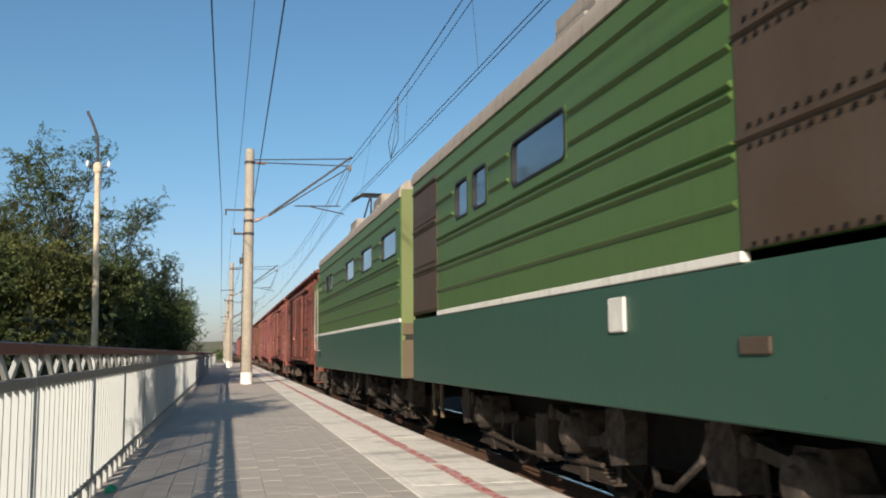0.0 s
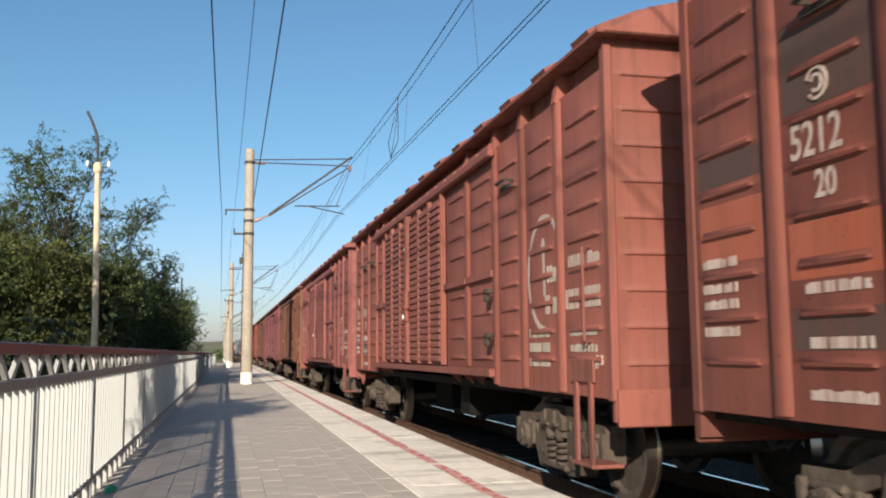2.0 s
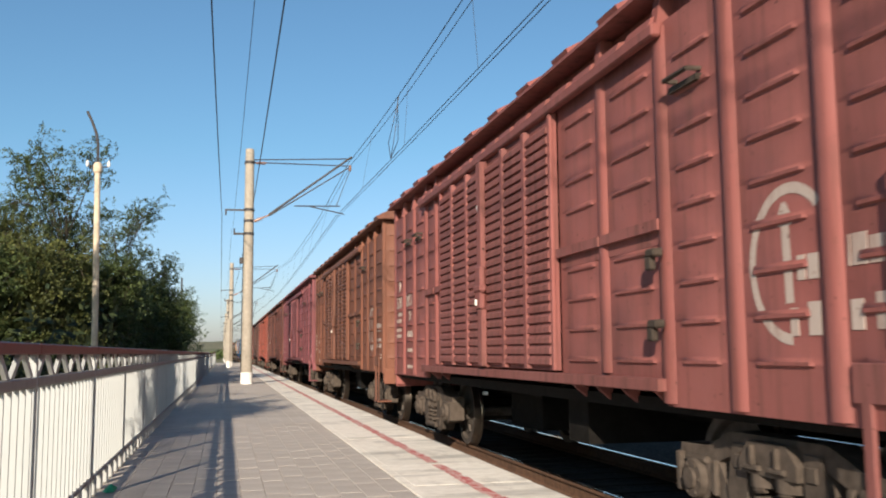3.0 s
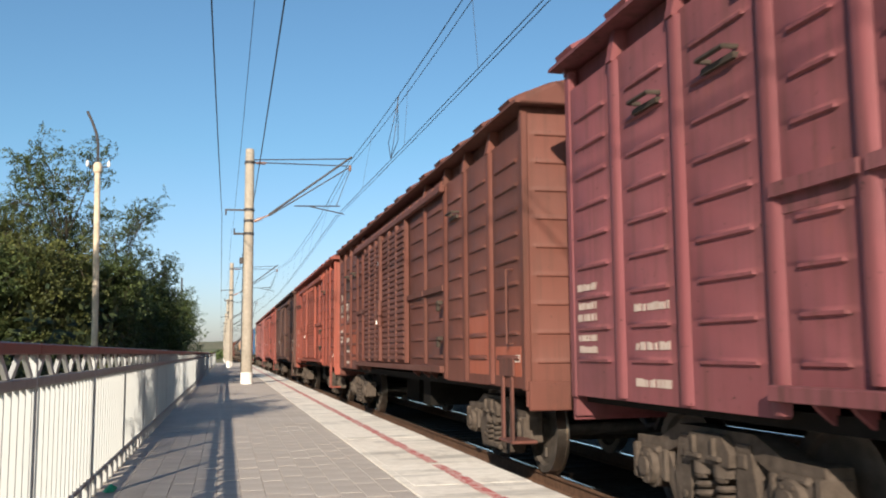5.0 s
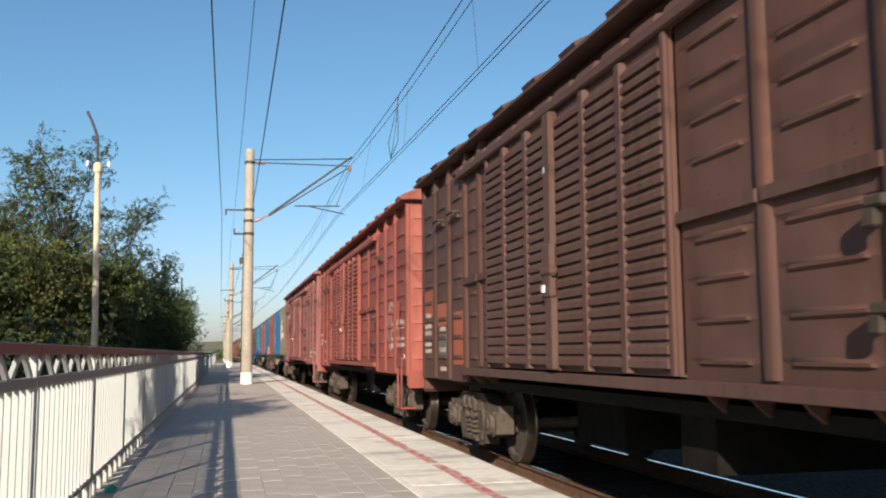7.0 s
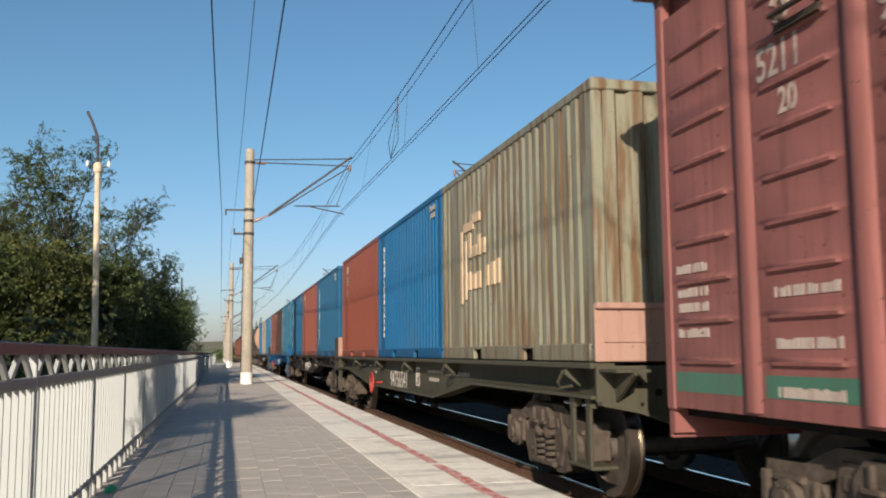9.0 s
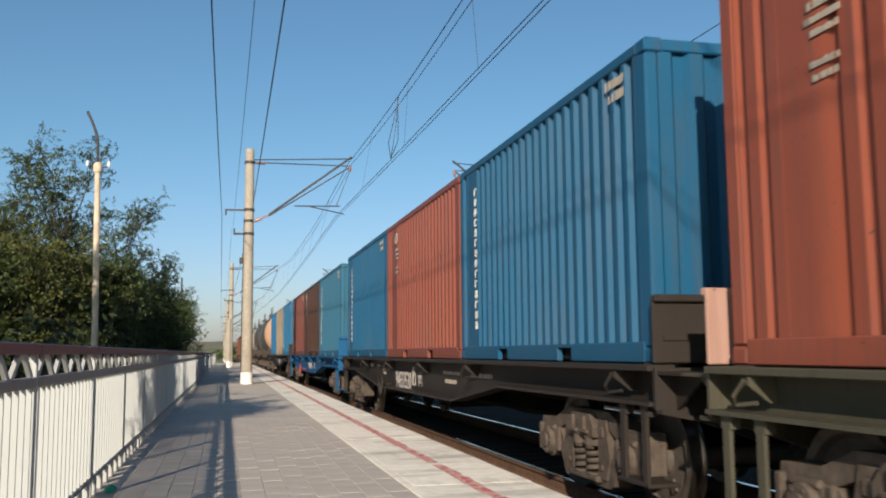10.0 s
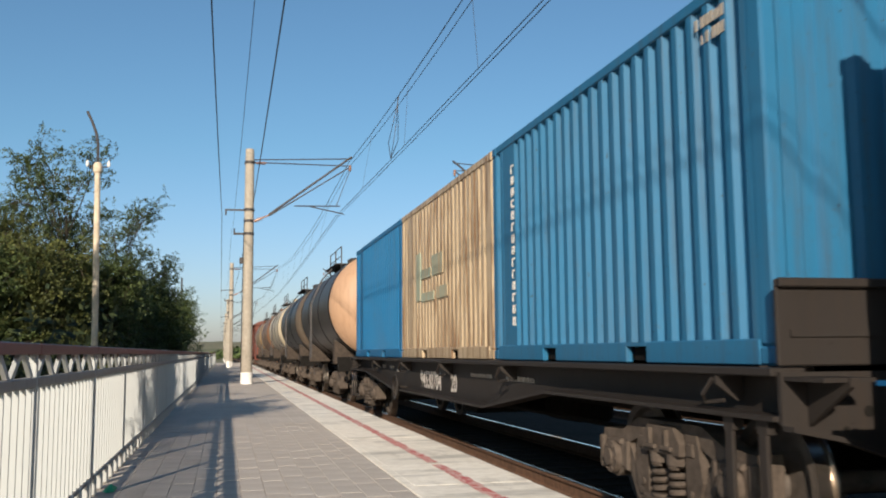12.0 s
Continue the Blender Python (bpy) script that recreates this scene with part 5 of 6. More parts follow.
        ring = [(xs, 4.80 + 0.10 * math.cos(q), 2.26 + 0.10 * math.sin(q)) for q in np.linspace(0, 6.283, 15)]
        s = Shape()
        for p, q in zip(ring, ring[1:]):
            s.tube([p, q], 0.012, 4)
        part("emblem", s, STENCIL_FAINT, c)
    if tone == "cream":
        teal = painted("faded_teal_mark", (0.30, 0.36, 0.28), (0.42, 0.31, 0.19), 0.9, 0.7, fade=0.0, heavy=True)
        s = Shape()
        for y0, y1, z0, z1 in ((4.2, 4.5, 0.95, 1.75), (3.4, 4.15, 1.30, 1.45), (2.6, 3.3, 1.30, 1.62), (3.2, 4.1, 0.92, 1.06), (2.3, 3.0, 0.92, 1.10)):
            s.box(xs - 0.008, xs + 0.02, y0, y1, z0, z1)
        tagged(part("emblem", s, teal, c), "faded teal brand marks worn away", kind="stuff")
    if logo:
        # large cream brand emblem, plain shapes
        cream = painted("logo_cream", (0.60, 0.44, 0.29), (0.3, 0.2, 0.1), 0.4, 0.6, fade=0.0)
        s = Shape()
        for y0, y1, z0, z1 in ((4.05, 4.55, 1.72, 1.84), (3.75, 4.1, 1.80, 1.92), (4.62, 4.70, 0.75, 1.75), (4.42, 4.50, 0.80, 1.60), (4.18, 4.3, 1.35, 1.68), (3.9, 4.14, 1.35, 1.5),
                               (3.75, 3.86, 1.35, 1.62), (3.52, 3.68, 1.35, 1.55), (4.22, 4.34, 0.92, 1.16), (3.98, 4.14, 0.92, 1.12), (3.74, 3.9, 0.92, 1.14), (3.36, 3.46, 0.92, 1.18), (3.12, 3.26, 0.92, 1.20), (2.9, 3.04, 0.92, 1.22)):
            s.box(xs - 0.006, xs + 0.04, y0, y1, z0, z1)
        tagged(part("emblem", s, cream, c), "large cream brand emblem in plain shapes", kind="stuff")
    return c


def flat_wagon(s0, colour, tone, word, number, wheel_red=True, flap_colour=None):
    """Long container flat wagon with fish-belly side sills; y = 0 is the near edge of its first container."""
    paint = painted("flat_" + tone, colour, (0.035, 0.026, 0.02), 0.55, 0.6, fade=0.02, spec=0.2)
    flap_paint = painted("flap_" + tone, flap_colour, (0.12, 0.07, 0.05), 0.5, 0.6, fade=0.1) if flap_colour else paint
    w = thing("flat_wagon", f"{word} steel container flat wagon with fish-belly sills", "flat wagon", "flat wagons in the train", place(s0))
    TRAIN.append((w, s0))
    a, b = -0.12, 17.72
    y1, y2 = 6.0, 12.0
    for k in (-1, 1):
        X = [1.11 * k, 1.14 * k]
        web = [(a, 1.22), (b, 1.22), (b, 0.97), (b - 2.3, 0.97), (y2, 0.70), (y1, 0.70), (a + 3.9, 0.97), (a, 0.97)]
        part("side_sill", Shape().prism(web, 0, min(X), max(X)), paint, w)
        f = Shape()
        o0, o1 = sorted((1.11 * k, 1.34 * k))
        f.box(o0, o1, a, b, 1.21, 1.26, 0.006)
        part("top_flange", f, paint, w)
        f = Shape()
        pts = [(a, 0.95), (a + 3.9, 0.95), (y1, 0.68), (y2, 0.68), (b - 2.3, 0.95), (b, 0.95)]
        for (p, z), (q, t) in zip(pts, pts[1:]):
            f.prism([(p, z), (q, t), (q, t + 0.03), (p, z + 0.03)], 0, o0, o1)
        part("bottom_flange", f, paint, w)
        for y in (0.5, 5.2, 8.2, 11.2, 14.2, 17.2):    # tie-down brackets
            g = Shape().prism([(1.14 * k, 1.20), (1.335 * k, 1.20), (1.335 * k, 1.15), (1.19 * k, 1.04), (1.14 * k, 1.04)], 1, y, y + 0.03)
            g.tube([(1.335 * k, y + 0.05, 1.18), (1.35 * k, y + 0.15, 1.08), (1.30 * k, y + 0.20, 1.02), (1.25 * k, y + 0.05, 1.04)], 0.016, 6)
            part("bracket", g, paint, w)
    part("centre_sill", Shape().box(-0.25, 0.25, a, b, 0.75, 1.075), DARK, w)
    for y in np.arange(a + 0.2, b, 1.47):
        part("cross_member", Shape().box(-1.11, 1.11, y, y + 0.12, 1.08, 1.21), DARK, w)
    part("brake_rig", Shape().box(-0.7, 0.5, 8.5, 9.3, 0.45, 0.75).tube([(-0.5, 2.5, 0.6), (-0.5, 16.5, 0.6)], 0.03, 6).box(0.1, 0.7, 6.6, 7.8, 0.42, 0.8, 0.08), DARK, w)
    for y in (0.06, 5.70, 5.95, 11.58, 11.82, 17.42):
        for x in (-1.1, 1.1):
            part("container_lock", Shape().box(x - 0.12, x + 0.12, y - 0.10, y + 0.14, 1.215, 1.268, 0.01), IRON, w)
    for e, y, way in ((0, a, -1), (1, b, 1)):
        def yy(p, q):
            return sorted((y + p * way, y + q * way))
        part("end_beam", Shape().box(-0.42, 0.42, *yy(0.0, 0.12), 0.80, 1.24, 0.012), paint, w)
        for k in (-1, 1):
            # corner plate with a slanted foot, dark discs for its shaded holes, gussets
            plate = Shape().prism([(k * 1.30, 1.235), (k * 1.30, 0.93), (k * 0.95, 0.86), (k * 0.40, 0.68), (k * 0.40, 1.235)], 1, *yy(0.0, 0.035))
            pl = part("corner_plate", plate, paint, w)
            holes = Shape()
            for x, z, r in ((0.72, 1.00, 0.035), (0.90, 1.08, 0.018), (0.55, 1.10, 0.018), (0.88, 0.90, 0.018), (0.55, 0.88, 0.018)):
                holes.tube([(k * x, y + 0.033 * way, z), (k * x, y + 0.039 * way, z)], r, 10)
            part("hole", holes, DARK, pl)
            part("lip", Shape().prism([(k * 1.30, 0.93), (k * 0.95, 0.86), (k * 0.40, 0.68), (k * 0.40, 0.65), (k * 0.95, 0.83), (k * 1.30, 0.90)], 1, *yy(0.036, 0.14)), paint, pl)
            g = Shape().prism([(y + 0.036 * way, 1.21), (y + 0.42 * way, 1.21), (y + 0.42 * way, 1.16), (y + 0.036 * way, 0.92)], 0, *sorted((k * 1.10, k * 1.13)))
            g.prism([(y + 0.036 * way, 1.21), (y + 0.40 * way, 1.21), (y + 0.40 * way, 1.185), (y + 0.036 * way, 1.185)], 0, *sorted((k * 0.95, k * 1.28)))
            part("jack_bracket", g, paint, pl)
            # raised end flap, folded edges
            for q in (0.18, 0.56):
                c0 = y - q * way
                st = Shape().box(*sorted((k * 1.27, k * 1.30)), c0 - 0.045, c0 + 0.045, 0.36, 0.97, 0.006).box(*sorted((k * 1.22, k * 1.30)), c0 - 0.06, c0 + 0.06, 0.86, 0.97, 0.006)
                part("step_hanger", st, paint, w)
            st = Shape().box(*sorted((k * 1.05, k * 1.31)), *sorted((y - 0.10 * way, y - 0.66 * way)), 0.33, 0.365, 0.008)
            part("step", st, paint, w)
            if e and flap_colour is None:
                continue
            fl = part("end_flap", Shape().box(*sorted((k * 0.46, k * 1.30)), *yy(-0.005, 0.03), 1.27, 1.78, 0.008), flap_paint, w, "raised steel end flap")
            part("flap_edge", Shape().box(*sorted((k * 0.46, k * 1.30)), *yy(0.031, 0.075), 1.73, 1.785, 0.008), flap_paint, fl)
            part("flap_edge", Shape().box(*sorted((k * 0.46, k * 0.50)), *yy(0.031, 0.085), 1.27, 1.729, 0.008), flap_paint, fl)
            part("flap_rib", Shape().box(*sorted((k * 0.56, k * 1.22)), *yy(0.031, 0.045), 1.44, 1.48), flap_paint, fl)
        coupler(w, y, way)
    part("hand_wheel", hand_wheel_shape(0.21), RED_WHEEL if wheel_red else paint, w, "red painted hand brake wheel" if wheel_red else "", pose(-1.36, 11.6, 0.74))
    make_bogie(w, 1.55)
    make_bogie(w, 16.0)
    start, wide, plate = {"olive": (10.6, 0.99, 0.0), "brown": (11.1, 0.83, 1.42)}.get(tone, (10.42, 0.93, None))
    lettering(number, 0.40 if plate is None else 0.44, PLASTER_WHITE, w, -1.143, start, 0.78 if plate is None else 0.70, "", wide)
    if tone != "olive":
        lettering("20" if plate is None else "[20]", 0.36 if plate is None else 0.19, PLASTER_WHITE, w, -1.143, 8.32 if plate is None else 9.04, 0.79 if plate is None else 0.84, "", 1.0)
    if plate is None:
        bars([(6.2, 7.2, 1.03, 1.08), (4.6, 5.6, 1.02, 1.08), (12.9, 13.3, 1.05, 1.10), (12.2, 12.6, 1.0, 1.05), (13.8, 14.2, 1.05, 1.12)], STENCIL_FAINT, w, -1.143)
        return w
    lettering("P", 0.28, PLASTER_WHITE, w, -1.143, 8.06 + plate, 0.86, "", 0.9)
    part("marking", Shape().box(-1.146, -1.139, 7.84, 8.10, 1.08, 1.105).box(-1.146, -1.139, 7.84, 8.10, 0.79, 0.815).box(-1.146, -1.139, 7.84, 7.865, 0.815, 1.08).box(-1.146, -1.139, 8.075, 8.10, 0.815, 1.08), PLASTER_WHITE, w, at=pose(0, plate, 0))
    bars([(6.2, 7.2, 1.03, 1.08), (6.4, 7.1, 0.90, 0.96), (4.6, 5.6, 1.02, 1.08), (12.9, 13.3, 1.05, 1.10), (12.2, 12.6, 1.0, 1.05), (12.2, 12.5, 0.92, 0.97), (13.8, 14.2, 1.05, 1.12)], STENCIL_FAINT, w, -1.143)
    return w


def tank_wagon(s0, barrel, tone, cap, word):
    """Four-axle tank wagon: barrel with domed ends on a low frame, dome and walkway on top."""
    skin = painted("tank_" + tone, barrel, (0.02, 0.016, 0.013), 0.7, 0.45, fade=0.06)
    w = thing("tank_wagon", f"{word} tank wagon with a top hatch and walkway", "tank wagon", "tank wagons in the train", place(s0))
    TRAIN.append((w, s0))
    L, r, zc = 10.8, 1.50, 2.72
    prof = [(0.02, 0.0), (0.6, 0.05), (1.1, 0.20), (1.38, 0.42), (r, 0.72), (r, L - 0.72), (1.38, L - 0.42), (1.1, L - 0.2), (0.6, L - 0.05), (0.02, L)]
    part("barrel", Shape().lathe(prof[4:6], (0, 0, zc), 1, 48), skin, w)
    cap_m = painted("tank_cap_" + tone, cap, (0.2, 0.1, 0.05), 0.4, 0.5, fade=0.05)
    part("end_cap", Shape().lathe(prof[:5], (0, 0, zc), 1, 48), cap_m, w, "pale domed end")
    part("end_cap", Shape().lathe(prof[5:], (0, 0, zc), 1, 48), cap_m, w)
    for y in (0.9, 3.8, 7.0, L - 0.9):
        part("band", Shape().lathe([(r + 0.012, y - 0.05), (r + 0.012, y + 0.05)], (0, 0, zc), 1, 48), DARK, w)
    part("hatch", Shape().lathe([(0.34, 4.15), (0.36, 4.45), (0.28, 4.52), (0.05, 4.55)], (0, L / 2, 0), 2, 20), skin, w)
    walk_s = Shape()
    for y in (3.9, 5.4, 6.9):
        for x in (-0.75, 0.75):
            walk_s.tube([(x, y, 4.0), (x, y, 4.75)], 0.02, 6)
    for x in (-0.75, 0.75):
        for z in (4.45, 4.75):
            walk_s.tube([(x, 3.9, z), (x, 6.9, z)], 0.018, 6)
        walk_s.box(x - 0.2, x + 0.2, 3.9, 6.9, 4.18, 4.21)
    part("walkway", walk_s, STEEL, w)
    lad = Shape()
    for y in (5.2, 5.6):
        lad.tube([(-1.56, y, 1.2), (-1.56, y, 3.0), (-1.2, y, 3.8), (-0.75, y, 4.3)], 0.02, 6)
    for j in range(8):
        lad.tube([(-1.56, 5.2, 1.35 + 0.24 * j), (-1.56, 5.6, 1.35 + 0.24 * j)], 0.013, 6)
    part("ladder", lad, STEEL, w)
    part("frame", Shape().box(-0.30, 0.30, -0.1, L + 0.1, 0.90, 1.22, 0.02).box(-1.35, 1.35, -0.15, 0.0, 0.85, 1.25, 0.01).box(-1.35, 1.35, L, L + 0.15, 0.85, 1.25, 0.01), DARK, w)
    for y in (1.7, L - 1.7):
        sd = [(-1.25, 1.05), (1.25, 1.05), (1.25, 1.75), (1.0, 1.58), (0.5, 1.26), (0, 1.2), (-0.5, 1.26), (-1.0, 1.58), (-1.25, 1.75)]
        part("saddle", Shape().prism(sd, 1, y - 0.22, y + 0.22), IRON, w)
        make_bogie(w, y + (0.2 if y < 5 else -0.2))
    coupler(w, -0.1, -1)
    coupler(w, L + 0.1, 1)
    return w


LOCO_FRAME = {}


def loco_bogie(car, y):
    b = part("bogie", Shape().box(-1.02, -0.90, -2.3, 2.3, 0.62, 0.92, 0.02).box(0.90, 1.02, -2.3, 2.3, 0.62, 0.92, 0.02).box(-0.9, 0.9, -0.3, 0.3, 0.5, 0.85), DARK, car, "dark dusty motor bogie", pose(0, y, 0))
    if not LOCO_FRAME:
        # axle box with cover, lugs and two slanted links
        s = Shape().lathe([(0.03, -0.25), (0.10, -0.25), (0.12, -0.22), (0.17, -0.21), (0.185, -0.18), (0.185, 0.02), (0.21, 0.04), (0.21, 0.12)], (0, 0, 0.62), 0, 20)
        s.prism([(-0.22, 0.50), (0.22, 0.50), (0.26, 0.64), (0.15, 0.83), (-0.15, 0.83), (-0.26, 0.64)], 0, -0.11, 0.12)
        s.prism([(-0.66, 0.56), (-0.24, 0.52), (-0.24, 0.61), (-0.64, 0.66)], 0, -0.10, 0.03).prism([(0.24, 0.66), (0.62, 0.72), (0.64, 0.82), (0.24, 0.75)], 0, -0.10, 0.03)
        for y, z in ((-0.65, 0.61), (0.63, 0.77)):
            s.tube([(-0.13, y, z), (0.05, y, z)], 0.075, 12)
        LOCO_FRAME["axle_box"] = s.mesh("axle_box", DUSTY)
        s = Shape()
        for i in range(7):
            z = 0.10 + 0.026 * i
            h = 0.62 - 0.07 * i
            s.box(-0.06, 0.06, -h, h, z, z + 0.022, 0.003)
        s.box(-0.075, 0.075, -0.08, 0.08, 0.07, 0.34, 0.01)
        for k in (-1, 1):
            s.tube([(0, k * 0.60, 0.11), (0, k * 0.66, 0.55)], 0.024, 6)
        LOCO_FRAME["leaf_spring"] = s.mesh("leaf_spring", IRON)
        s = Shape().prism([(-0.17, 0.46), (0.10, 0.42), (0.20, 0.62), (0.18, 0.88), (-0.13, 0.92), (-0.20, 0.78)], 0, -0.12, 0.10)
        s.prism([(-0.06, 0.92), (0.08, 0.91), (0.06, 0.97), (-0.04, 0.97)], 0, -0.10, -0.02)
        LOCO_FRAME["sand_box"] = s.mesh("sand_box", DUSTY)
    for k in (-1, 1):
        for e in (-1, 1):
            part("axle_box", LOCO_FRAME["axle_box"], DUSTY, b, at=pose(1.16 * k, 1.45 * e, 0.0, 0, 0, 180 if k > 0 else 0))
            part("leaf_spring", LOCO_FRAME["leaf_spring"], IRON, b, at=pose(1.14 * k, 1.45 * e, 0.12))
            part("sand_box", LOCO_FRAME["sand_box"], DUSTY, b, at=pose(1.18 * k, 2.36 * e, 0.0, 0, 0, 0 if k < 0 else 180))
            part("sand_pipe", Shape().tube([(1.18 * k, 2.2 * e, 0.45), (1.0 * k, 2.15 * e, 0.25), (0.85 * k, 2.05 * e, 0.1)], 0.02, 6), IRON, b)
        part("brake_rod", Shape().tube([(1.22 * k, -1.9, 0.38), (1.22 * k, 0, 0.30), (1.22 * k, 1.9, 0.38)], 0.025, 6).box(*sorted((1.05 * k, 1.24 * k)), -0.5, -0.2, 0.25, 0.75, 0.03), IRON, b)
    for e in (-1, 1):
        make_wheelset(b, pose(0, 1.45 * e, 0.625), 0.625)
    return b


def pantograph(car, y, up):
    z = 4.45
    h = z + (1.50 if up else 0.55)
    s = Shape()
    for x in (-0.55, 0.55):
        for d in (-0.85, 0.85):
            s.tube([(x, y + d * 0.5, z), (x, y + d, (z + h) / 2), (x * 0.8, y + d * 0.1, h)], 0.022, 6)
    for d in (-0.85, 0.85):
        s.tube([(-0.55, y + d, (z + h) / 2), (0.55, y + d, (z + h) / 2)], 0.018, 6)
    p = part("pantograph", s, STEEL, car, "raised pantograph" if up else "folded pantograph")
    for d in (-0.2, 0.2):
        part("collector_bar", Shape().tube([(-0.9, y + d, h - 0.15), (-0.65, y + d, h + 0.02), (0.65, y + d, h + 0.02), (0.9, y + d, h - 0.15)], 0.035, 8), RUBBER_AND_UNLIT, p)
    for x in (-0.5, 0.5):
        for d in (-0.6, 0.6):
            part("insulator", Shape().lathe([(0.05, 0)] + [(q, 0.03 * i + 0.02) for i in range(6) for q in ((0.09,) if i % 2 else (0.05,))] + [(0.04, 0.26)], (x, y + d, z - 0.28), 2, 12), PORCELAIN, p)


def loco_section(s0, L, cab_far, windows, louvres, small, nose=1.95):
    """One half of an electric locomotive: ribbed green body, dark green skirt, white waist line."""
    c = thing("electric_locomotive", "green electric locomotive section with white waist line and dark green skirt", "locomotive", "locomotive sections", place(s0))
    TRAIN.append((c, s0))
    W, ZB, ZS, ZT = 1.58, 0.94, 1.89, 3.98
    body0, body1 = (0.0, L - nose) if cab_far else (nose, L)
    openings = sorted([(y0, y1, z0, z1) for y0, y1, z0, z1 in windows + small])
    for k in (-1, 1):
        def xr(a, b):
            return sorted((k * a, k * b))
        part("skirt", Shape().box(*xr(W - 0.06, W), body0, body1, ZB, ZS - 0.03, 0.012), TEAL, c, "dark green skirt")
        part("waist_line", Shape().box(*xr(W - 0.04, W + 0.012), louvres[0][1] if louvres else body0, body1 if not louvres or louvres[-1][1] < L - 2 else louvres[-1][0], ZS - 0.03, ZS + 0.035, 0.006), WHITE, c, "white waist line")
        # side wall with window openings: strips above, between and below
        z0w, z1w = 3.02, 3.50
        us = sorted([body0, body1] + [q for o in openings for q in o[:2]])
        gaps = [us.index(o[0]) for o in openings]
        wall = Shape().plate(0, k * (W - 0.004), k * (W - 0.05), us, [ZS + 0.036, z0w, z1w, ZT], None, lambda i, j: j == 1 and i in gaps)
        part("side_wall", wall, GREEN, c)
        # pressed ridges, pairs below the windows, singles above and between
        busy = [(l0 - 0.04, l1 + 0.04, 1.8, 3.8) for l0, l1 in louvres]
        for z in (2.205, 2.485, 2.555, 2.845, 2.915, 3.14, 3.405, 3.74):
            runs, y = [], body0 + 0.12
            stops = sorted(busy + ([(a - 0.10, b + 0.10, 0, 9) for a, b, *_ in openings] if 3.0 < z < 3.5 else []))
            for a, b, *_ in stops:
                if a > y:
                    runs.append((y, a))
                y = max(y, b)
            runs.append((y, body1 - 0.12))
            for a, b in runs:
                if b - a > 0.25:
                    s = Shape().prism([(k * (W - 0.006), z - 0.034), (k * (W + 0.026), z - 0.006), (k * (W + 0.026), z + 0.006), (k * (W - 0.006), z + 0.024)], 1, a, b)
                    part("ridge", s, GREEN, c)
        for q0, q1, z0, z1 in openings:
            r = 0.09
            fill = ring_shape(rounded(q0 - 0.006, q1 + 0.006, z0w - 0.006, z1w + 0.006, 0.001), rounded(q0 + 0.01, q1 - 0.01, z0w + 0.01, z1w - 0.01, r), *xr(W - 0.045, W - 0.001))
            wdw = part("window", fill, GREEN, c, "window opening with round corners")
            part("seal", ring_shape(rounded(q0 + 0.002, q1 - 0.002, z0w + 0.002, z1w - 0.002, r + 0.008), rounded(q0 + 0.028, q1 - 0.028, z0w + 0.028, z1w - 0.028, r - 0.015), *xr(W - 0.03, W + 0.007)), RUBBER_AND_UNLIT, wdw, "black rubber window seal")
            # the farthest small window gets a black sheet for its unlit inside
            part("pane", Shape().box(*xr(W - 0.03, W - 0.018), q0 + 0.02, q1 - 0.02, z0w + 0.02, z1w - 0.02), RUBBER_AND_UNLIT if cab_far and q0 > 10.3 else GLASS, wdw, "open window, its unlit inside put in as a black sheet" if cab_far and q0 > 10.3 else "")
        for l0, l1 in louvres:
            lv = Shape().box(*xr(W - 0.02, W + 0.006), l0, l1, ZS + 0.04, 3.82)
            p = part("louvre_panel", lv, BROWN, c, "rust-brown riveted ventilation panel")
            rv = Shape()
            for z in (1.95, 2.50, 2.62, 3.12, 3.24, 3.74):
                for y in np.arange(l0 + 0.06, l1 - 0.03, 0.11):
                    rv.box(*xr(W + 0.006, W + 0.018), y - 0.012, y + 0.012, z - 0.012, z + 0.012)
            tagged(part("rivets", rv, DARK, p), kind="stuff")
            for z in (2.56, 3.18, 3.78):
                part("ledge", Shape().prism([(k * W, z - 0.03), (k * (W + 0.03), z - 0.01), (k * (W + 0.03), z), (k * W, z + 0.01)], 1, l0, l1), BROWN, p)
        # rounded roof edge
        edge = [(k * (W + 0.016), ZT - 0.03), (k * (W + 0.016), ZT + 0.05), (k * (W - 0.01), ZT + 0.16), (k * (W - 0.10), ZT + 0.25), (k * (W - 0.40), ZT + 0.32), (k * (W - 0.40), ZT - 0.03)]
        part("roof_edge", Shape().prism(edge, 1, body0 - 0.02, body1), ROOF, c, "weathered beige roof edge")
    part("roof", Shape().box(-W + 0.41, W - 0.41, body0 + 0.02, body1, ZT + 0.16, ZT + 0.32, 0.02), ROOF, c)
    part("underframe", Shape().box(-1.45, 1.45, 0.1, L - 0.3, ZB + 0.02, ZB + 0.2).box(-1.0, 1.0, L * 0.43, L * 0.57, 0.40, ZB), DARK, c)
    # gangway end
    ye, way = (0.0, -1) if cab_far else (L, 1)
    part("end_wall", Shape().box(-W + 0.01, W - 0.01, min(ye, ye + 0.05 * way), max(ye, ye + 0.05 * way), ZB, ZT + 0.1, 0.01), GREEN_PALE, c, "pale grimy green end wall")
    part("end_footplate", Shape().box(-W + 0.02, W - 0.5, min(ye + 0.052 * way, ye + 0.10 * way), max(ye + 0.052 * way, ye + 0.10 * way), ZB, ZS - 0.32, 0.01).box(-W + 0.02, W - 0.5, min(ye + 0.052 * way, ye + 0.09 * way), max(ye + 0.052 * way, ye + 0.09 * way), ZS - 0.24, ZS - 0.05, 0.01), OCHRE, c, "ochre dirty footplate")
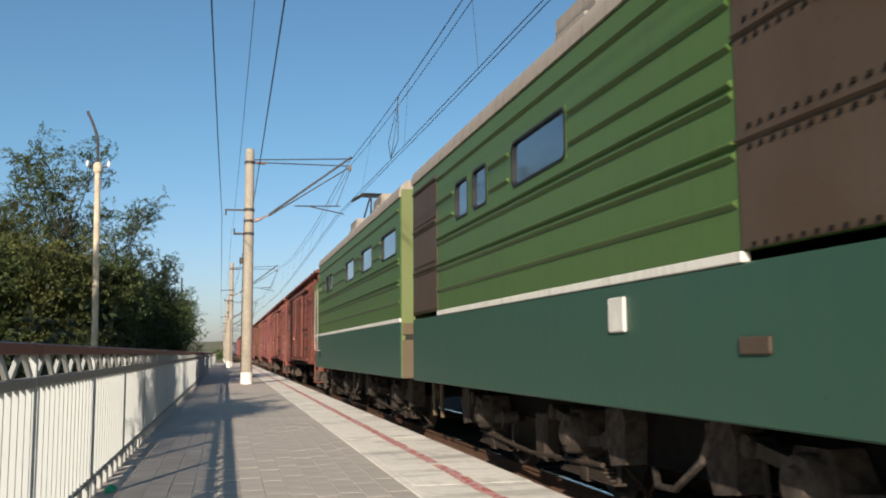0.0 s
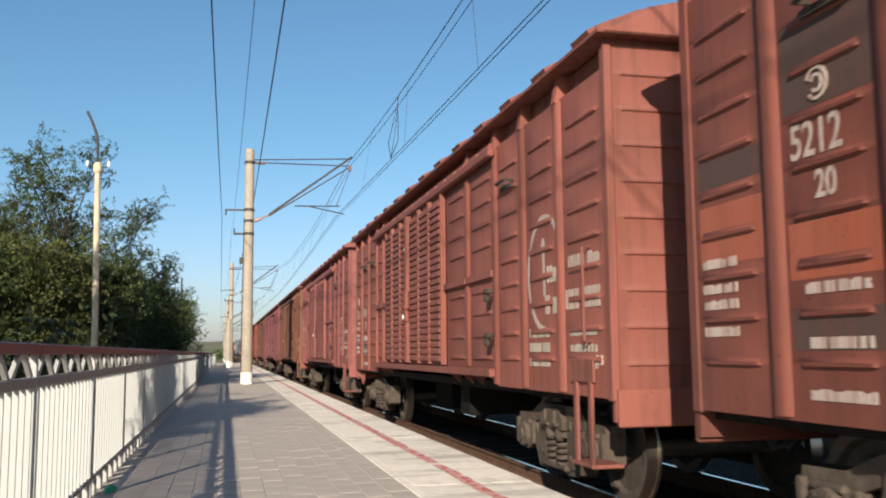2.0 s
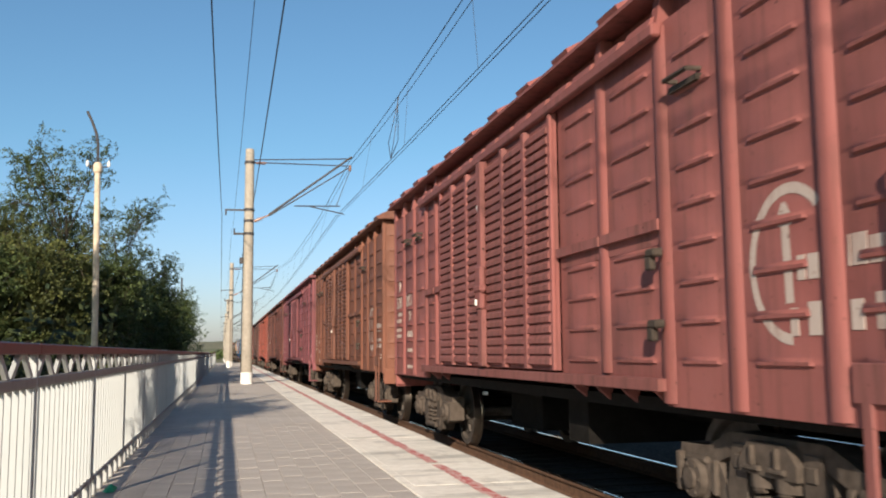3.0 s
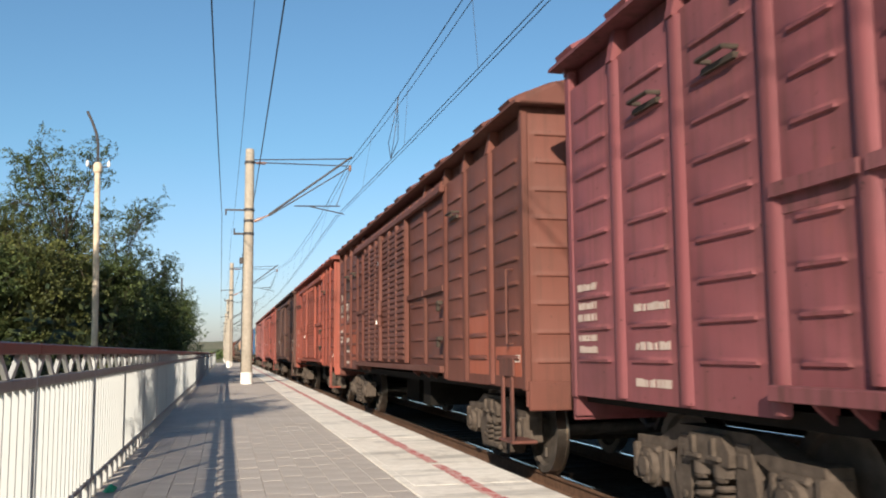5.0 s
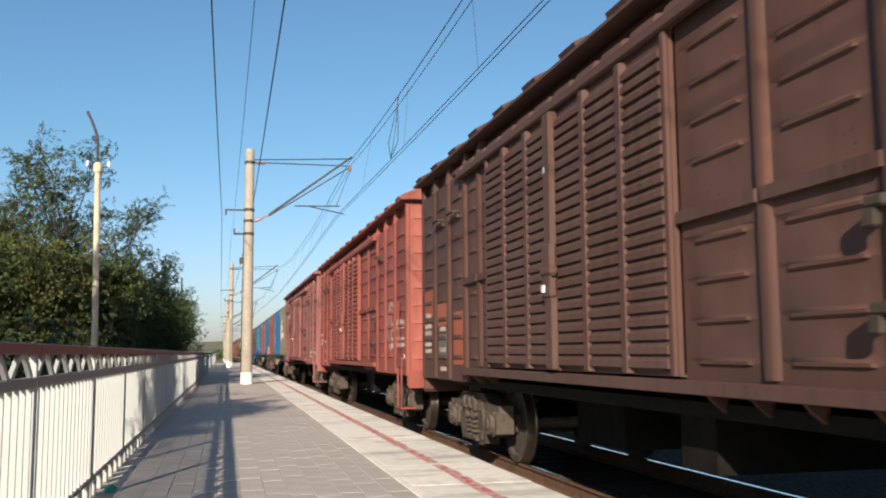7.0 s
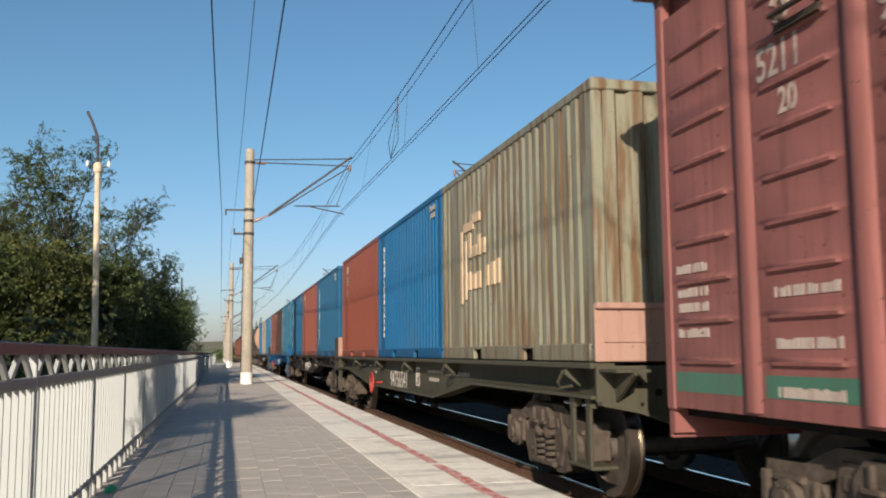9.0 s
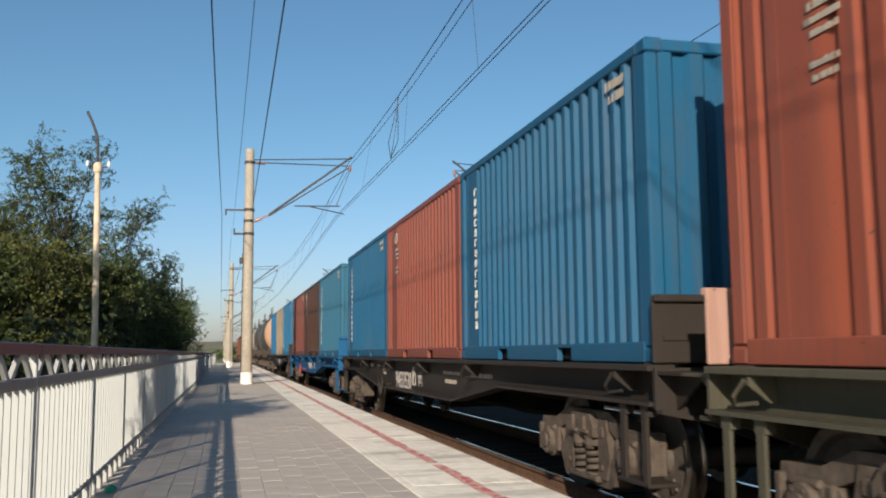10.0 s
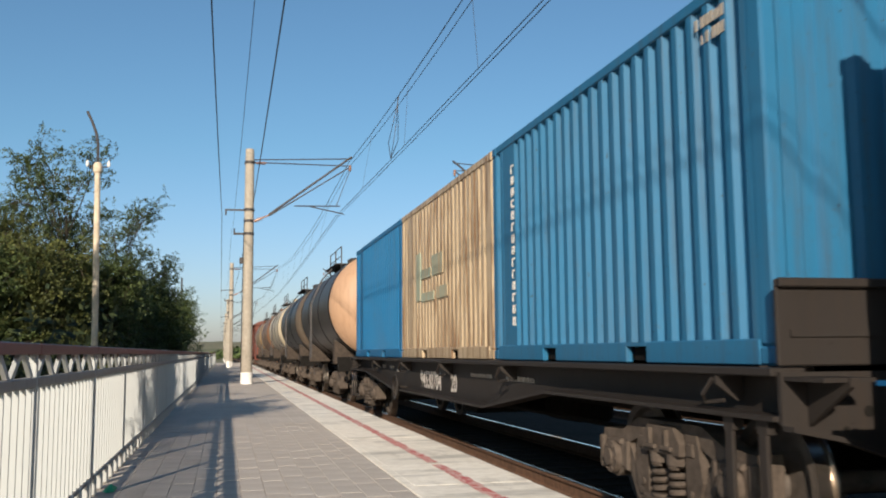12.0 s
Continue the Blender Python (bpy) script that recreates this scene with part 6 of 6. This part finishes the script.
    part("gangway", Shape().box(-1.22, 1.22, min(ye + 0.10 * way, ye + 0.52 * way), max(ye + 0.10 * way, ye + 0.52 * way), 1.66, 3.62, 0.09), BELLOWS, c, "black-green gangway bellows")
    part("end_lamp", Shape().box(-1.18, -0.92, min(ye + 0.05 * way, ye + 0.24 * way), max(ye + 0.05 * way, ye + 0.24 * way), 1.48, 1.64, 0.02), ORANGE, c, "faded red end lamp housing")
    part("end_bracket", Shape().box(-1.36, -1.12, min(ye + 0.05 * way, ye + 0.16 * way), max(ye + 0.05 * way, ye + 0.16 * way), 2.30, 2.42, 0.015), BROWN, c, "brown rusty bracket")
    # black filler in place of the shade inside the slot
    part("end_slot", Shape().box(-W + 0.06, -0.7, min(ye + 0.05 * way, ye + 0.095 * way), max(ye + 0.05 * way, ye + 0.095 * way), ZS - 0.315, ZS - 0.245), RUBBER_AND_UNLIT, c)
    part("pipe", Shape().tube([(-1.28, ye + 0.08 * way, 1.98), (-1.28, ye + 0.08 * way, 3.9)], 0.02, 8), GREEN_PALE, c)
    part("pipe", Shape().tube([(-1.35, ye + 0.09 * way, 1.9), (-1.35, ye + 0.09 * way, 3.9)], 0.03, 8), GREEN_PALE, c)
    part("cable", Shape().tube([(-1.15, ye + 0.09 * way, 1.05), (-1.15, ye + 0.25 * way, 0.9), (-1.14, ye + 0.25 * way, 0.35)], 0.03, 8), OCHRE, c)
    # cab nose: plan narrows, upper front slopes back
    yc, w2 = (body1, 1) if cab_far else (body0, -1)
    low = [(-W, yc), (-W, yc + 0.9 * w2), (-1.42, yc + nose * w2), (1.42, yc + nose * w2), (W, yc + 0.9 * w2), (W, yc)]
    part("nose_skirt", Shape().prism(low, 2, ZB, ZS - 0.03), TEAL, c)
    part("nose_line", Shape().prism([(x * 1.006, yc + (y - yc) * 1.006) for x, y in low], 2, ZS - 0.03, ZS + 0.035), WHITE, c)
    up = Shape()
    rings = [(ZS + 0.035, 1.0, nose), (2.75, 1.0, nose - 0.02), (3.40, 0.97, nose - 0.30), (3.74, 0.95, nose - 0.62), (ZT + 0.22, 0.80, nose - 1.15)]
    for z, sx, n in rings:
        up.v += [(-W * (1 if sx > 0.96 else sx), yc, z), (-W * (1 if sx > 0.99 else sx), yc + 0.78 * n * w2 * 0.72, z), (-1.42 * sx, yc + n * w2, z), (1.42 * sx, yc + n * w2, z), (W * (1 if sx > 0.99 else sx), yc + 0.78 * n * w2 * 0.72, z), (W * (1 if sx > 0.96 else sx), yc, z)]
    for i in range(len(rings) - 1):
        up.f += [(i * 6 + j, i * 6 + j + 1, i * 6 + j + 7, i * 6 + j + 6) for j in range(5)]
    lid = Shape()
    lid.v = up.v[18:]
    lid.f = [(j, j + 1, j + 7, j + 6) for j in range(5)] + [tuple(range(6, 12))]
    up.f = up.f[:15]
    part("nose", up, GREEN, c)
    part("cab_roof", lid, ROOF, c, "weathered beige cab roof")
    for z0, z1 in ((1.42, 1.72), (2.05, 2.32), (2.98, 3.12)):
        t0, t1 = sorted((yc + (nose - 0.10) * w2, yc + (nose + 0.03) * w2))
        part("marker_plate", Shape().box(-1.47, -1.36, t0, t1, z0, z1, 0.015), ORANGE, c, "orange-red marker plate")
    for k in (-1, 1):
        for z in (2.205, 2.485, 2.555):
            t0, t1 = sorted((yc + 0.32 * w2, yc + 0.54 * nose * w2))
            part("ridge", Shape().prism([(k * (W - 0.006), z - 0.034), (k * (W + 0.026), z - 0.006), (k * (W + 0.026), z + 0.006), (k * (W - 0.006), z + 0.024)], 1, t0, t1), GREEN, c)
        # ladder under the cab door, hanging hose
        lad = Shape()
        for q in (0.12, 0.50):
            p = yc - q * w2
            lad.box(*sorted((k * 1.42, k * 1.46)), p - 0.025, p + 0.025, 0.30, ZB + 0.02, 0.006)
        for z in (0.36, 0.62, 0.84):
            lad.box(*sorted((k * 1.36, k * 1.47)), min(yc - 0.10 * w2, yc - 0.52 * w2), max(yc - 0.10 * w2, yc - 0.52 * w2), z, z + 0.03, 0.004)
        part("ladder", lad, DUSTY, c)
        part("hose", Shape().tube([(k * 1.30, L * 0.5 - 1.1, 0.93), (k * 1.33, L * 0.5 - 0.95, 0.62), (k * 1.33, L * 0.5 - 0.55, 0.38), (k * 1.25, L * 0.5 - 0.1, 0.34), (k * 1.1, L * 0.5 + 0.3, 0.42)], 0.026, 8), DUSTY, c)
    for x in (-1.0, 1.0):
        part("marker_lamp", Shape().box(x - 0.14, x + 0.14, min(yc + nose * w2, yc + (nose + 0.05) * w2), max(yc + nose * w2, yc + (nose + 0.05) * w2), 1.45, 1.75, 0.02), ORANGE, c, "orange-red buffer plate")
    # cab side: window, door handrails, step
    a = yc + 0.70 * w2
    q0, q1 = sorted((a, a + 0.52 * w2))
    cw = part("cab_window", ring_shape(rounded(q0, q1, 2.76, 3.50, 0.10), rounded(q0 + 0.06, q1 - 0.06, 2.82, 3.44, 0.06), -W - 0.016, -W + 0.06), GREEN, c, "narrow cab window frame")
    # black sheet stands for the unlit cab behind the opening
    part("pane", Shape().box(-W - 0.004, -W + 0.07, q0 + 0.05, q1 - 0.05, 2.81, 3.45), RUBBER_AND_UNLIT, cw, "open window, its unlit inside put in as a black sheet")
    for y in (yc + 0.13 * w2, yc - 0.60 * w2):
        part("handrail", Shape().tube([(-W, y, 1.42), (-W - 0.09, y, 1.47), (-W - 0.09, y, 3.20), (-W, y, 3.26)], 0.013, 8), FENCE_GREY, c, "pale grey vertical handrail")
    dr0, dr1 = sorted((yc + 0.10 * w2, yc - 0.52 * w2))
    part("cab_door", ring_shape(rounded(dr0, dr1, 1.96, 3.55, 0.10), rounded(dr0 + 0.022, dr1 - 0.022, 1.982, 3.528, 0.085), -W - 0.007, -W + 0.002), GREEN, c, "thin raised outline of the closed cab door")
    part("door_step", Shape().box(-W - 0.004, -W + 0.004, min(yc - 0.1 * w2, yc - 0.55 * w2), max(yc - 0.1 * w2, yc - 0.55 * w2), 1.22, 1.42), RUBBER_AND_UNLIT, c)
    loco_bogie(c, L * 0.265)
    loco_bogie(c, L * 0.735)
    return c


LOCO_FIT = Matrix(((1.108, 0, 0, 0), (0, 0.941, 0, 0), (0, 0, 0.941, 0.081), (0, 0, 0, 1)))


def fit_loco(c):
    """Bring a section to its true width, length and height; the bogies only move along."""
    for ob in c.children:
        if ob.name.startswith("bogie"):
            ob.matrix_basis = Matrix.Translation((0, -0.059 * ob.matrix_basis.translation.y, 0)) @ ob.matrix_basis
            continue
        for o in (ob, *ob.children):
            o.data.transform(LOCO_FIT)


def roof_gear(c, items):
    for kind, y in items:
        if kind == "box":
            part("roof_box", Shape().box(-1.15, 0.2, y - 0.55, y + 0.55, 4.25, 4.86, 0.03).box(-1.2, -1.15, y - 0.4, y + 0.4, 4.4, 4.6), ROOF, c, "weathered grey roof equipment box")
        elif kind == "dome":
            part("resistor_cover", Shape().prism([(0.55 * math.cos(q) + y, 4.22 + 0.42 * math.sin(q)) for q in np.linspace(0, math.pi, 13)], 0, -1.0, 0.9), WHITEWASH, c, "pale rounded roof cover")
            part("cover_hoop", Shape().tube([(-1.02, 0.57 * math.cos(q) + y, 4.22 + 0.44 * math.sin(q)) for q in np.linspace(0, math.pi, 13)], 0.03, 6), RUBBER_AND_UNLIT, c)
        elif kind == "hose":
            part("roof_cable", Shape().tube([(-0.9, y - 0.25, 4.3), (-0.9, y - 0.25, 4.62), (-0.9, y - 0.1, 4.82), (-0.9, y + 0.15, 4.84), (-0.9, y + 0.45, 4.72)], 0.03, 8), RUBBER_AND_UNLIT, c)
            part("insulator", Shape().lathe([(0.06, 0)] + [(q, 0.04 * i + 0.02) for i in range(7) for q in ((0.11,) if i % 2 else (0.06,))] + [(0.04, 0.34)], (-0.9, y - 0.25, 4.26), 2, 12), PORCELAIN, c)
        elif kind == "rod":
            part("lightning_rod", Shape().tube([(-0.6, y, 4.25), (-0.6, y, 5.15)], 0.025, 6), ROOF, c)


def build_train():
    # locomotive: front half mostly past the camera, rear half with its cab to the wagons
    L1 = 14.3
    a = loco_section(-0.518, L1 + 0.05, False, [(L1 - 6.47, L1 - 4.95, 0, 0)], [(2.2, L1 - 9.15), (L1 - 1.60, L1 - 0.06)], [(L1 - 4.05, L1 - 3.44, 0, 0), (L1 - 3.24, L1 - 2.62, 0, 0)])
    part("lamp_plate", Shape().box(-1.605, -1.58, L1 - 7.60, L1 - 7.32, 1.50, 1.76, 0.01), SEAL, a, "small cream plate")
    part("socket", Shape().box(-1.60, -1.58, L1 - 9.40, L1 - 9.10, 1.34, 1.44, 0.006), BROWN, a, "small brown socket cover")
    roof_gear(a, [("box", L1 - 5.5), ("dome", L1 - 2.9), ("dome", L1 - 0.95), ("hose", L1 - 4.2)])
    b = loco_section(13.95, 15.43, True, [(0.36, 1.85, 0, 0), (2.95, 4.38, 0, 0), (5.48, 6.90, 0, 0)], [], [(9.55, 10.22, 0, 0), (10.38, 11.06, 0, 0)], 2.45)
    roof_gear(b, [("dome", 0.93), ("dome", 2.78), ("rod", 3.58), ("box", 5.35), ("box", 9.2), ("hose", 11.88)])
    pantograph(b, 11.5, True)
    fit_loco(a)
    fit_loco(b)
    red = (0.20, 0.068, 0.048)
    cars = [
        (29.85, 15.65, (0.150, 0.054, 0.040), "deep", ("52121520", 2, 2.40), False, ("emblem", "patches"), "sooty red-brown"),
        (45.5, 15.65, (0.205, 0.078, 0.060), "rose", ("52110764", 1, 2.135), True, ("emblem", "boxes"), "faded red-brown"),
        (61.15, 14.45, (0.212, 0.082, 0.074), "pink", ("52058813", 1, 2.135), False, ("emblem",), "pinkish red-brown"),
        (75.6, 14.25, (0.160, 0.072, 0.046), "ochre", "", False, ("emblem",), "orange-brown"),
        (89.85, 16.15, (0.170, 0.062, 0.070), "plum", "", False, (), "plum-red"),
        (106.0, 16.45, (0.117, 0.048, 0.036), "umber", ("52122012", 1, 2.40), False, ("patches",), "dark brown patched"),
        (122.45, 14.55, (0.232, 0.068, 0.047), "brick", ("52012901", 1, 2.135), False, (), "bright brick-red"),
        (137.0, 14.35, (0.080, 0.045, 0.036), "soot", "", True, ("emblem", "patches"), "sooty dark brown"),
        (151.35, 15.05, (0.225, 0.070, 0.055), "crimson", "", False, ("emblem",), "crimson-brown"),
        (166.4, 16.28, (0.230, 0.100, 0.092), "mauve", ("52119518", 2, 2.93), False, ("boxes",), "dusty mauve-red"),
    ]
    for i, (s, p, col, tone, num, grey, marks, word) in enumerate(cars):
        boxcar(s, p, col, tone, i + 1, num, grey, marks, word)
    orange, pale = (0.238, 0.062, 0.035), (0.022, 0.112, 0.185)
    flats = [
        (183.06, (0.066, 0.062, 0.043), "olive", "olive-grey", "94756541", [((0.225, 0.220, 0.162), "olive", "olive-grey", False, True), ((0.003, 0.092, 0.225), "blue", "bright blue", True, False), (orange, "orange", "faded orange-red", False, False)]),
        (201.72, (0.024, 0.019, 0.016), "brown", "dark brown", "94833530", [((0.008, 0.080, 0.165), "blue_b", "scuffed blue", True, False), ((0.200, 0.055, 0.036), "red_b", "orange-red", False, False), ((0.006, 0.082, 0.170), "blue_c", "blue", True, False)]),
        (220.70, (0.003, 0.080, 0.20), "blue", "bright blue", "94884442", [(pale, "teal", "faded teal-blue", True, False), ((0.050, 0.021, 0.013), "umber", "dark brown", False, False), ((0.145, 0.046, 0.034), "rust", "rust-red", True, False)]),
        (239.75, (0.022, 0.018, 0.016), "grey", "dark grey-brown", "94530704", [((0.018, 0.125, 0.245), "sky", "light blue", True, False), ((0.46, 0.355, 0.235), "cream", "rust-streaked cream", False, False), ((0.008, 0.12, 0.27), "blue_d", "blue", False, False)]),
    ]
    for s, col, tone, word, num, boxes in flats:
        flat_wagon(s, col, tone, word, num, tone in ("olive", "blue"), (0.36, 0.21, 0.165) if tone == "olive" else None)
        for j, (cc, ct, cw, letters, logo) in enumerate(boxes):
            container(s + 5.87 * j, cc, ct, cw, letters, j, logo, ct in ("cream", "olive"), soft=ct in ("cream", "olive", "orange"))
    tanks = [((0.035, 0.030, 0.027), "black", (0.42, 0.26, 0.16), "tarry black"), ((0.045, 0.038, 0.032), "dark", (0.10, 0.08, 0.06), "dark oily"), ((0.50, 0.42, 0.30), "cream", (0.5, 0.42, 0.3), "cream"),
             ((0.20, 0.10, 0.045), "tan", (0.2, 0.1, 0.05), "tan-brown"), ((0.30, 0.19, 0.10), "sand", (0.3, 0.2, 0.1), "sand-coloured")]
    for i, (bar, tone, cap, word) in enumerate(tanks):
        tank_wagon(260.0 + 12.05 * i, bar, tone, cap, word)
    for i in range(4):
        boxcar(321.0 + 14.8 * i, 14.75, ((0.13, 0.045, 0.03), (0.16, 0.06, 0.045))[i % 2], ("tail", "tail_b")[i % 2] + str(i), 20 + i, "", False, (), "red-brown")


build_train()


def motions():
    """The whole train runs past at about nineteen metres a second, and its wheels turn with it."""
    def run(t):
        return 19.283 * t + 0.02415 * t * t
    for ob, s, *base in TRAIN:
        z = RAIL_Z + (base[0] if base else 0.0)
        walk(ob, [(t, pose(TRACK_X, s - run(t), z)) for t in (0.0, 3.0, 6.0, 9.0, 12.0)])
    done = {}
    for ob, at in AXLES:
        r = round(at.translation.z, 4)
        key = (round(at.translation.y, 3), r)
        if key not in done:
            walk(ob, [(i / 30, at @ Matrix.Rotation(run(i / 30) / r, 4, "X")) for i in range(361)])
            done[key] = ob.animation_data
        else:
            ob.rotation_mode = "QUATERNION"
            keys = ob.animation_data_create()
            keys.action = done[key].action
            keys.action_slot = done[key].action_slot


build_pavers()
motions()
